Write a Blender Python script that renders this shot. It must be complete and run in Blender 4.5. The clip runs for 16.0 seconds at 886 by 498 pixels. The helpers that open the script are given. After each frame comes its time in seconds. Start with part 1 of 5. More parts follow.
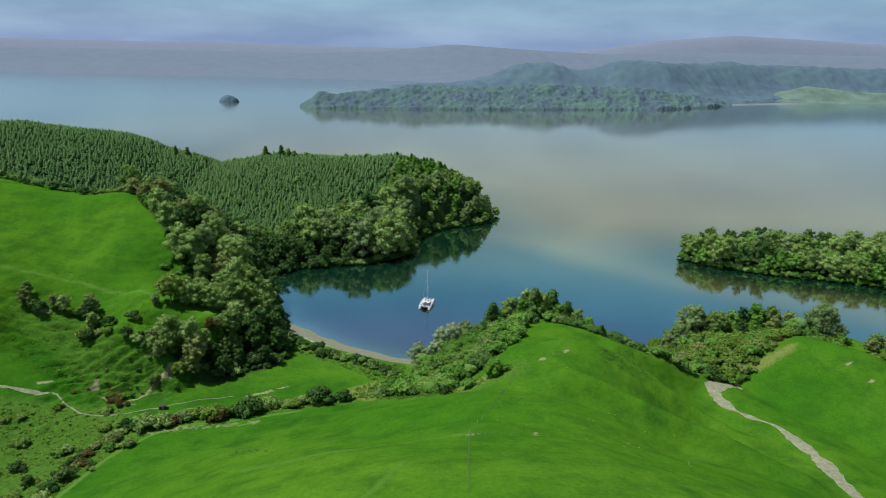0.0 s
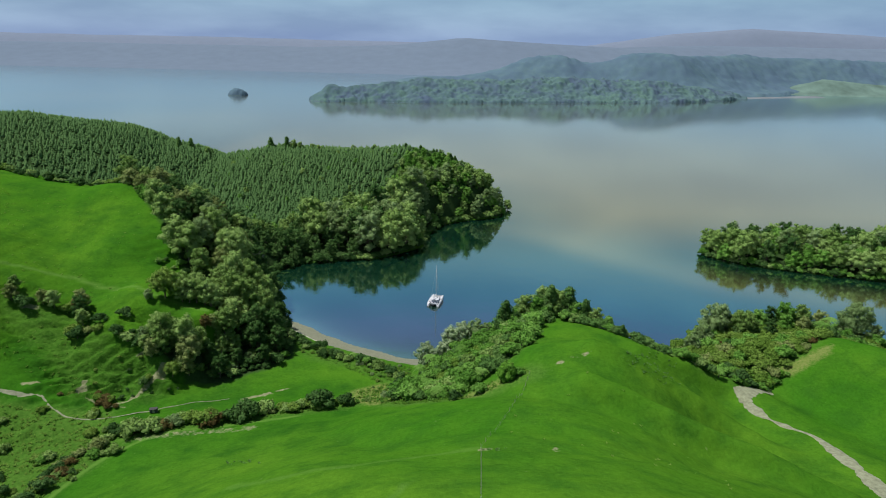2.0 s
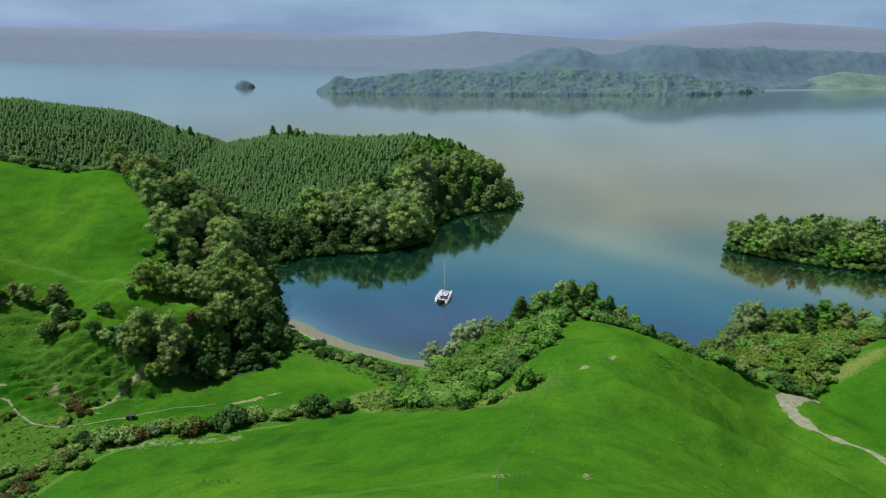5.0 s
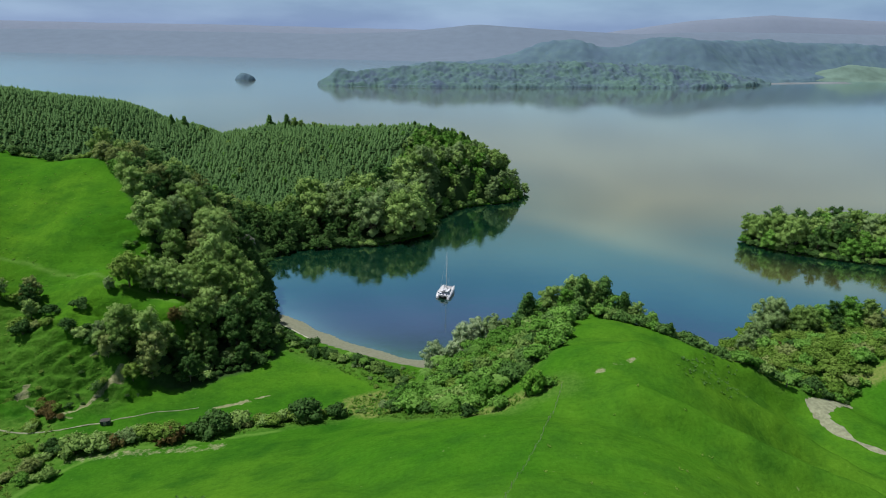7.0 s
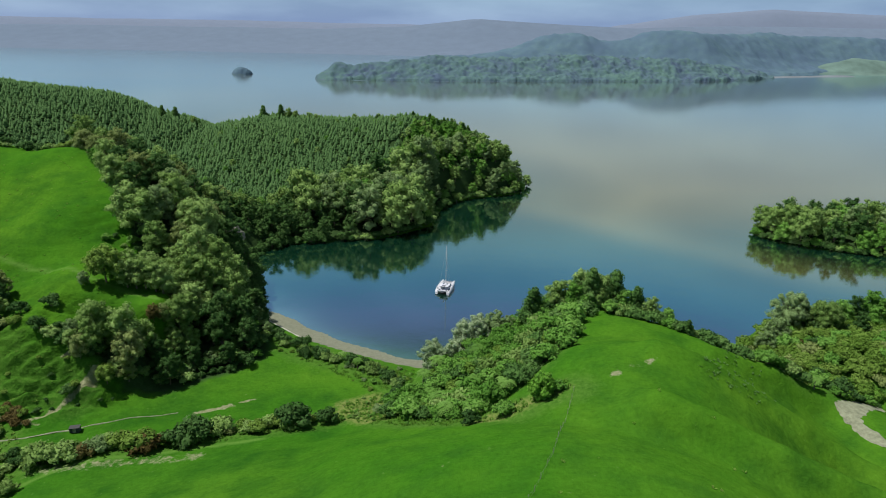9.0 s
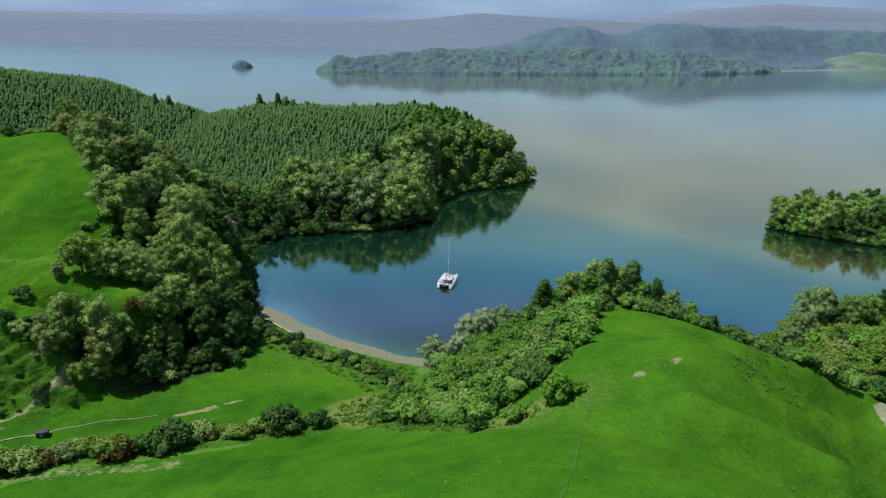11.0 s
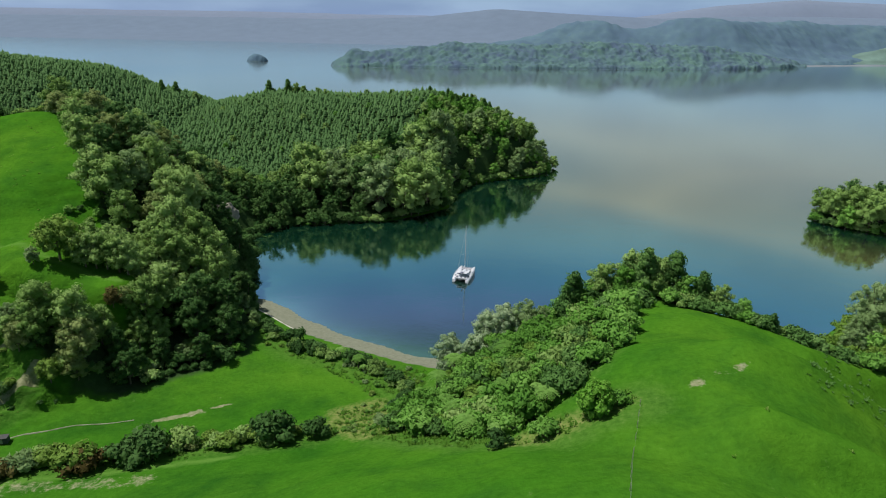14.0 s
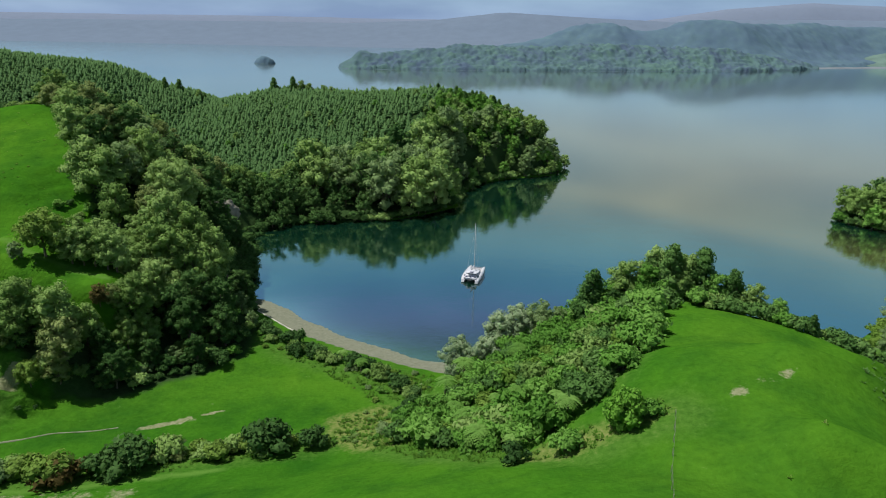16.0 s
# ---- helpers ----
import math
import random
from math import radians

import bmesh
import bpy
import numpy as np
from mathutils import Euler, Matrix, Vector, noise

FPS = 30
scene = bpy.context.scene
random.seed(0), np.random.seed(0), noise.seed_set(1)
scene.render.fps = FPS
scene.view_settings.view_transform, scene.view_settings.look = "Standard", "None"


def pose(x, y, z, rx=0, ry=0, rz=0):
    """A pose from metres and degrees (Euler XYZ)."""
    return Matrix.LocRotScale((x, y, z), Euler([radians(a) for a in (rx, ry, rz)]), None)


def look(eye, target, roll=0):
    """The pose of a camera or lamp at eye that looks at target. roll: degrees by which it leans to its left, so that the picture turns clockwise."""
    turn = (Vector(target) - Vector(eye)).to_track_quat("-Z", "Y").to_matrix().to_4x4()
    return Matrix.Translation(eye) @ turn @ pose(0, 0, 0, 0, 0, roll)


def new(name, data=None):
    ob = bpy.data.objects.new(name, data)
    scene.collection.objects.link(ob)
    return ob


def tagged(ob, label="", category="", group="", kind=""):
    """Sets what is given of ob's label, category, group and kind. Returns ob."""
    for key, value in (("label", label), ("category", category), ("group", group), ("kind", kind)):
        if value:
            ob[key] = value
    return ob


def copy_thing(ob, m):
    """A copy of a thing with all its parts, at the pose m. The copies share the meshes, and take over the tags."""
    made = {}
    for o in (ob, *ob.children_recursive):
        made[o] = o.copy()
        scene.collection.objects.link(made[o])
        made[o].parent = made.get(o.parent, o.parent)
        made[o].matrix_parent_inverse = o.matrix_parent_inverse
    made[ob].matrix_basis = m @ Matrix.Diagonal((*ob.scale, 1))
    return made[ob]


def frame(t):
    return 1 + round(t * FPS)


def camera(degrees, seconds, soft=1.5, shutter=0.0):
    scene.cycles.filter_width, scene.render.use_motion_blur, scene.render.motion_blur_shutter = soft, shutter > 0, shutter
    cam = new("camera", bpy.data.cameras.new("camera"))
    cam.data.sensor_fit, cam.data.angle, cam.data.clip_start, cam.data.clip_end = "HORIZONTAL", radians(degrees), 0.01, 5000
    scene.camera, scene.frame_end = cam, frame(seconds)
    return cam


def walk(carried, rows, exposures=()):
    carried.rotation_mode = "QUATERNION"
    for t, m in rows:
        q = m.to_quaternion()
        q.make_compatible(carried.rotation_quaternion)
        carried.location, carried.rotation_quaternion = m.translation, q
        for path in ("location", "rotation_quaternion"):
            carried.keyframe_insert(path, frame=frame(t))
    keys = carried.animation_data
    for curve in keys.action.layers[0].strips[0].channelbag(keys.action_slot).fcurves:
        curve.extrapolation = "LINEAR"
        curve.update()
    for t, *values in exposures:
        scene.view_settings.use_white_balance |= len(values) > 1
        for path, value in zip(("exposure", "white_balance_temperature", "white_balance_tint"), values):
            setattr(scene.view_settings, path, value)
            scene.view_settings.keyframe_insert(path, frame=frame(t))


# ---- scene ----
cam = camera(70.3, 16.0, soft=1.0)
PATH = [
    (0, (5.664, -3.022, 124.185), (5.631, -1.117, 123.575), 1.3),
    (0.5, (5.58, 0.582, 122.951), (5.54, 2.485, 122.337), 1.2),
    (1, (5.491, 4.069, 121.822), (5.444, 5.971, 121.203), 1.2),
    (1.5, (5.462, 7.397, 120.626), (5.407, 9.297, 120.004), 1.2),
    (2, (5.523, 11.037, 119.268), (5.459, 12.936, 118.643), 1.2),
    (2.5, (5.514, 14.597, 118.01), (5.444, 16.494, 117.381), 1.2),
    (3, (5.479, 18.016, 116.774), (5.406, 19.911, 116.141), 1.2),
    (3.5, (5.287, 21.348, 115.43), (5.211, 23.243, 114.793), 1.2),
    (4, (5.328, 24.884, 113.997), (5.248, 26.778, 113.358), 1.1),
    (4.2, (5.258, 25.882, 113.412), (5.174, 27.776, 112.776), 1.1),
    (6.5, (4.729, 41.129, 106.933), (4.632, 43.018, 106.283), 1.1),
    (7, (4.596, 44.33, 105.494), (4.496, 46.217, 104.841), 1.1),
    (7.5, (4.505, 47.276, 104.194), (4.404, 49.163, 103.538), 1.0),
    (8, (4.431, 50.471, 102.749), (4.33, 52.357, 102.092), 1.0),
    (8.5, (4.266, 53.656, 101.265), (4.166, 55.541, 100.605), 1.0),
    (9, (4.117, 56.876, 99.766), (4.018, 58.76, 99.102), 1.0),
    (11.5, (3.179, 72.266, 91.744), (3.069, 74.144, 91.067), 1.0),
    (12, (3.048, 75.249, 90.172), (2.929, 77.127, 89.493), 1.0),
    (12.5, (2.804, 78.172, 88.622), (2.676, 80.048, 87.942), 0.9),
    (13, (2.539, 81.047, 87.12), (2.403, 82.923, 86.439), 1.0),
    (13.5, (2.284, 83.785, 85.599), (2.14, 85.66, 84.919), 1.0),
    (14, (2.027, 86.352, 84.318), (1.875, 88.226, 83.637), 1.0),
    (14.5, (1.806, 88.986, 83.034), (1.645, 90.86, 82.355), 0.9),
    (15, (1.322, 91.274, 81.752), (1.155, 93.149, 81.075), 0.9),
    (15.5, (1.035, 93.34, 80.487), (0.863, 95.216, 79.813), 1.0),
    (16, (0.986, 95.281, 79.131), (0.81, 97.158, 78.462), 0.9),
]
walk(cam, [(t, look(eye, target, roll)) for t, eye, target, roll in PATH])

# ---- world, sun, exposure ----
SUN_AZ, SUN_EL = radians(-84), radians(65)      # azimuth from +y towards +x; the sun stands to the left
sun_dir = Vector((math.sin(SUN_AZ) * math.cos(SUN_EL), math.cos(SUN_AZ) * math.cos(SUN_EL), math.sin(SUN_EL)))
sun = new("sun", bpy.data.lights.new("sun", "SUN"))
sun.data.energy, sun.data.angle, sun.data.color = 4.6, radians(0.6), (1.0, 0.965, 0.90)
sun.matrix_world = look(sun_dir * 900, (0, 0, 0))
scene.view_settings.exposure = 0.25

world = bpy.data.worlds.new("sky")
scene.world = world
world.use_nodes = True
wn, wl = world.node_tree.nodes, world.node_tree.links
wn.clear()
w_out, w_bg = wn.new("ShaderNodeOutputWorld"), wn.new("ShaderNodeBackground")
w_sky, w_mix = wn.new("ShaderNodeTexSky"), wn.new("ShaderNodeMixRGB")
w_sky.sky_type, w_sky.sun_disc = "NISHITA", False
w_sky.sun_elevation, w_sky.sun_rotation = SUN_EL, SUN_AZ
w_sky.air_density, w_sky.dust_density = 1.0, 1.5
w_co, w_map, w_noise, w_ramp = wn.new("ShaderNodeTexCoord"), wn.new("ShaderNodeMapping"), wn.new("ShaderNodeTexNoise"), wn.new("ShaderNodeValToRGB")
w_sep, w_up, w_air, w_cloud = wn.new("ShaderNodeSeparateXYZ"), wn.new("ShaderNodeMath"), wn.new("ShaderNodeValToRGB"), wn.new("ShaderNodeMixRGB")
w_map.inputs["Scale"].default_value = (2.2, 2.2, 9.0)
w_noise.inputs["Scale"].default_value, w_noise.inputs["Detail"].default_value = 2.2, 7
# cloud: its grey changes from the horizon upwards, with bluer gaps overhead
w_up.operation = "MULTIPLY"
w_up.inputs[1].default_value = 2.0
while len(w_air.color_ramp.elements) < 8:
    w_air.color_ramp.elements.new(0.5)
for e, (p, c) in zip(w_air.color_ramp.elements, ((0.0, (3.0, 4.35, 7.1)), (0.14, (2.85, 4.85, 6.7)), (0.30, (3.2, 4.1, 4.5)), (0.50, (3.9, 4.35, 3.75)), (0.62, (2.8, 5.1, 5.7)), (0.76, (1.6, 4.7, 7.5)), (0.88, (3.0, 4.1, 8.9)), (1.0, (1.05, 1.5, 1.8)))):
    e.position, e.color = p, (*c, 1)
w_ramp.color_ramp.elements[0].position, w_ramp.color_ramp.elements[0].color = 0.36, (0.78, 0.80, 0.86, 1)
w_ramp.color_ramp.elements[1].position, w_ramp.color_ramp.elements[1].color = 0.68, (1.18, 1.14, 1.08, 1)
w_cloud.blend_type = "MULTIPLY"
w_cloud.inputs[0].default_value = 1.0
w_mix.inputs[0].default_value = 0.85
wl.new(w_co.outputs["Generated"], w_map.inputs["Vector"])
wl.new(w_co.outputs["Generated"], w_sep.inputs[0])
wl.new(w_sep.outputs["Z"], w_up.inputs[0])
wl.new(w_up.outputs[0], w_air.inputs["Fac"])
wl.new(w_map.outputs["Vector"], w_noise.inputs["Vector"])
wl.new(w_noise.outputs["Fac"], w_ramp.inputs["Fac"])
wl.new(w_air.outputs["Color"], w_cloud.inputs[1])
wl.new(w_ramp.outputs["Color"], w_cloud.inputs[2])
wl.new(w_sky.outputs["Color"], w_mix.inputs[1])
wl.new(w_cloud.outputs["Color"], w_mix.inputs[2])
wl.new(w_mix.outputs["Color"], w_bg.inputs["Color"])
wl.new(w_bg.outputs["Background"], w_out.inputs["Surface"])
w_bg.inputs["Strength"].default_value = 0.080


# ---- materials ----
def material(name, rough=0.7, spec=0.3):
    m = bpy.data.materials.new(name)
    m.use_nodes = True
    b = m.node_tree.nodes["Principled BSDF"]
    b.inputs["Roughness"].default_value = rough
    b.inputs["Specular IOR Level"].default_value = spec
    return m, m.node_tree.nodes, m.node_tree.links, b


def node_noise(n, l, scale, detail=4, vector=None, rough=0.6):
    t = n.new("ShaderNodeTexNoise")
    t.inputs["Scale"].default_value, t.inputs["Detail"].default_value, t.inputs["Roughness"].default_value = scale, detail, rough
    if vector is not None:
        l.new(vector, t.inputs["Vector"])
    return t.outputs["Fac"]


def node_ramp(n, l, fac, *stops):
    r = n.new("ShaderNodeValToRGB")
    e = r.color_ramp.elements
    while len(e) < len(stops):
        e.new(0.5)
    for k, (p, c) in zip(e, stops):
        k.position, k.color = p, (*c, 1)
    l.new(fac, r.inputs["Fac"])
    return r.outputs["Color"]


def node_mix(n, l, fac, a, b, kind="MIX"):
    m = n.new("ShaderNodeMixRGB")
    m.blend_type = kind
    for s, v in zip(m.inputs, (fac, a, b)):
        if isinstance(v, (int, float)):
            s.default_value = v
        elif isinstance(v, tuple):
            s.default_value = (*v, 1)
        else:
            l.new(v, s)
    return m.outputs["Color"]


def node_math(n, l, op, a, b=0.0, clamp=False):
    m = n.new("ShaderNodeMath")
    m.operation, m.use_clamp = op, clamp
    for s, v in zip(m.inputs, (a, b)):
        if isinstance(v, (int, float)):
            s.default_value = v
        else:
            l.new(v, s)
    return m.outputs["Value"]


def node_bump(n, l, height, b, strength=0.5, distance=0.2):
    k = n.new("ShaderNodeBump")
    k.inputs["Strength"].default_value, k.inputs["Distance"].default_value = strength, distance
    l.new(height, k.inputs["Height"])
    l.new(k.outputs["Normal"], b.inputs["Normal"])


def plain(name, colour, rough=0.6, metal=0.0, vary=0.15, scale=3.0, spec=0.4):
    m, n, l, b = material(name, rough, spec)
    b.inputs["Metallic"].default_value = metal
    co = n.new("ShaderNodeTexCoord").outputs["Object"]
    f = node_noise(n, l, scale, 5, co)
    lo, hi = tuple(c * (1 - vary) for c in colour), tuple(min(1, c * (1 + vary)) for c in colour)
    l.new(node_ramp(n, l, f, (0.3, lo), (0.7, hi)), b.inputs["Base Color"])
    return m


def foliage(name, dark, mid, light, rough=0.65, thin=0.36, patch_scale=0.35):
    """Leaves: the tone changes from plant to plant, from spray to spray and over patches."""
    m, n, l, b = material(name, rough, 0.04)
    isl = n.new("ShaderNodeNewGeometry").outputs["Random Per Island"]
    obj = n.new("ShaderNodeObjectInfo").outputs["Random"]
    pos = n.new("ShaderNodeNewGeometry").outputs["Position"]
    patch = node_noise(n, l, patch_scale, 3, pos)
    f = node_math(n, l, "ADD", node_math(n, l, "MULTIPLY", isl, 0.24), node_math(n, l, "MULTIPLY", obj, 0.50))
    f = node_math(n, l, "ADD", f, node_math(n, l, "MULTIPLY", patch, 0.34))
    c = node_ramp(n, l, f, (0.12, dark), (0.5, mid), (0.9, light))
    l.new(c, b.inputs["Base Color"])
    tr, mx = n.new("ShaderNodeBsdfTranslucent"), n.new("ShaderNodeMixShader")
    l.new(c, tr.inputs["Color"])
    mx.inputs[0].default_value = thin
    l.new(b.outputs[0], mx.inputs[1])
    l.new(tr.outputs[0], mx.inputs[2])
    l.new(mx.outputs[0], n["Material Output"].inputs["Surface"])
    return m


LEAF_GREY = foliage("grey_green_leaves", (0.108, 0.2, 0.046), (0.197, 0.316, 0.086), (0.285, 0.415, 0.138))
# dark green leaves, darkened further to carry shade between the crowns
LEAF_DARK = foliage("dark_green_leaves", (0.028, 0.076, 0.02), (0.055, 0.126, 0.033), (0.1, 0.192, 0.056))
LEAF_BRIGHT = foliage("bright_green_leaves", (0.072, 0.188, 0.028), (0.13, 0.295, 0.05), (0.205, 0.385, 0.085), thin=0.4)
LEAF_OLIVE = foliage("olive_scrub_leaves", (0.09, 0.185, 0.026), (0.14, 0.245, 0.042), (0.195, 0.3, 0.066))
LEAF_SILVER = foliage("silver_grey_leaves", (0.145, 0.236, 0.085), (0.200, 0.302, 0.120), (0.255, 0.366, 0.160), thin=0.45)
LEAF_RUST = foliage("rusty_brown_leaves", (0.078, 0.06, 0.02), (0.118, 0.094, 0.032), (0.145, 0.138, 0.048))
LEAF_PALE = foliage("pale_willow_leaves", (0.250, 0.350, 0.190), (0.325, 0.430, 0.250), (0.400, 0.500, 0.310), thin=0.5)
LEAF_LIME = foliage("light_green_leaves", (0.100, 0.260, 0.030), (0.165, 0.360, 0.050), (0.230, 0.440, 0.080), thin=0.42)
LEAF_FERN = foliage("fern_fronds", (0.084, 0.195, 0.034), (0.140, 0.285, 0.056), (0.205, 0.360, 0.090))
LEAF_GRASS = foliage("long_grass_blades", (0.060, 0.170, 0.014), (0.090, 0.215, 0.024), (0.140, 0.260, 0.045), thin=0.5)
LEAF_CONIFER = foliage("native_conifer_leaves", (0.055, 0.130, 0.034), (0.095, 0.200, 0.050), (0.150, 0.265, 0.078))
LEAF_PINE = foliage("pine_needles", (0.054, 0.122, 0.043), (0.088, 0.182, 0.063), (0.135, 0.245, 0.085), thin=0.38, patch_scale=0.035)
LEAF_TAN = foliage("brownish_green_leaves", (0.12, 0.168, 0.05), (0.2, 0.262, 0.085), (0.275, 0.345, 0.128))
BARK = plain("grey_bark", (0.13, 0.105, 0.08), 0.9, vary=0.35, scale=6)


def hazed_bush(name, dark, mid, light, patches):
    """Bush so far off that only its patches tell; blue haze is mixed into its colours."""
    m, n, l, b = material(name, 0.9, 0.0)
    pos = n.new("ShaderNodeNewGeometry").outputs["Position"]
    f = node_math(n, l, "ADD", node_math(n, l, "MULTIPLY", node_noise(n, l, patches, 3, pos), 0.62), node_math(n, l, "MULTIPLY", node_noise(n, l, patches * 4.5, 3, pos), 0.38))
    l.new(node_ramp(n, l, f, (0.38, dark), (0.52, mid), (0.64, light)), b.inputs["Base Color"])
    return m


LEAF_FAR_HAZED = hazed_bush("hazed_bush_leaves", (0.068, 0.100, 0.148), (0.079, 0.134, 0.144), (0.091, 0.160, 0.142), 0.022)
LEAF_RANGE_HAZED = hazed_bush("hazed_range_leaves", (0.078, 0.122, 0.174), (0.085, 0.138, 0.180), (0.098, 0.158, 0.186), 0.012)


def grass_material():
    m, n, l, b = material("pasture_and_shore", 0.85, 0.0)
    pos = n.new("ShaderNodeNewGeometry").outputs["Position"]
    big, mid, fine = node_noise(n, l, 0.018, 4, pos), node_noise(n, l, 0.11, 5, pos), node_noise(n, l, 1.1, 6, pos, 0.7)
    hummock = node_noise(n, l, 0.42, 5, pos, 0.72)
    base = node_ramp(n, l, big, (0.35, (0.031, 0.121, 0.008)), (0.65, (0.062, 0.160, 0.012)))
    base = node_mix(n, l, node_math(n, l, "MULTIPLY", node_math(n, l, "SUBTRACT", mid, 0.44, True), 3.0, True), base, (0.022, 0.086, 0.009))
    base = node_mix(n, l, 0.32, base, node_ramp(n, l, fine, (0.32, (0.42, 0.48, 0.42)), (0.68, (1.4, 1.32, 1.35))), "MULTIPLY")
    base = node_mix(n, l, 0.36, base, node_ramp(n, l, hummock, (0.28, (0.40, 0.50, 0.5)), (0.42, (1.0, 1.0, 1.0)), (0.72, (1.28, 1.16, 1.1))), "MULTIPLY")

    sheep = n.new("ShaderNodeTexWave")          # faint sheep paths along the contours
    sheep.bands_direction = "Z"
    sheep.inputs["Scale"].default_value, sheep.inputs["Distortion"].default_value = 0.22, 9.0
    sheep.inputs["Detail"].default_value, sheep.inputs["Detail Scale"].default_value = 4.0, 0.35
    l.new(pos, sheep.inputs["Vector"])
    base = node_mix(n, l, 0.10, base, node_ramp(n, l, sheep.outputs["Fac"], (0.0, (0.62, 0.70, 0.7)), (0.22, (1.0, 1.0, 1.0)), (1.0, (1.12, 1.06, 1.0))), "MULTIPLY")

    # grass darker and less red on the low ground to the left
    valley_tone = n.new("ShaderNodeAttribute")
    valley_tone.attribute_name = "valley_tone"
    base = node_mix(n, l, valley_tone.outputs["Fac"], base, node_mix(n, l, 1.0, base, (0.62, 0.80, 0.8), "MULTIPLY"))

    def cover(name, colour, sharp=0.5, raggedness=0.9):
        nonlocal base
        a = n.new("ShaderNodeAttribute")
        a.attribute_name = name
        edge = node_math(n, l, "MULTIPLY", node_math(n, l, "SUBTRACT", node_noise(n, l, 0.55, 6, pos, 0.75), 0.5), raggedness)
        f = node_math(n, l, "DIVIDE", node_math(n, l, "SUBTRACT", node_math(n, l, "ADD", a.outputs["Fac"], edge), 0.5 - sharp / 2), sharp, True)
        base = node_mix(n, l, f, base, colour)
    cover("rough", node_ramp(n, l, fine, (0.3, (0.032, 0.090, 0.012)), (0.55, (0.058, 0.138, 0.019)), (0.8, (0.098, 0.165, 0.036))), 0.7)
    cover("straw", node_ramp(n, l, fine, (0.3, (0.060, 0.120, 0.020)), (0.5, (0.120, 0.165, 0.040)), (0.75, (0.180, 0.190, 0.072))), 0.6, 1.3)
    cover("worn", (0.075, 0.170, 0.026), 0.8, 0.7)
    # leaf litter under the woods; its dark colour also paints tree shade
    cover("litter_shade", node_ramp(n, l, fine, (0.3, (0.018, 0.040, 0.013)), (0.7, (0.036, 0.066, 0.022))), 0.5)
    cover("bare", node_ramp(n, l, fine, (0.3, (0.120, 0.150, 0.058)), (0.7, (0.240, 0.245, 0.150))), 0.35, 1.9)
    cover("sand", node_ramp(n, l, fine, (0.3, (0.130, 0.142, 0.100)), (0.7, (0.194, 0.204, 0.154))), 0.25, 0.3)
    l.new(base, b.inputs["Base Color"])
    tread = n.new("ShaderNodeAttribute")
    tread.attribute_name = "tread"
    steps = n.new("ShaderNodeTexWave")
    steps.bands_direction, steps.wave_profile = "Z", "SAW"
    steps.inputs["Scale"].default_value, steps.inputs["Distortion"].default_value = 0.30, 7.0
    steps.inputs["Detail"].default_value, steps.inputs["Detail Scale"].default_value, steps.inputs["Detail Roughness"].default_value = 4.0, 0.6, 0.62
    l.new(pos, steps.inputs["Vector"])
    relief = node_math(n, l, "MULTIPLY", node_math(n, l, "ADD", steps.outputs["Fac"], node_math(n, l, "MULTIPLY", hummock, 2.0)), node_math(n, l, "MULTIPLY", tread.outputs["Fac"], 3.6))
    relief = node_math(n, l, "ADD", relief, node_math(n, l, "ADD", fine, node_math(n, l, "MULTIPLY", hummock, 1.6)))
    node_bump(n, l, relief, b, 0.45, 0.4)
    return m


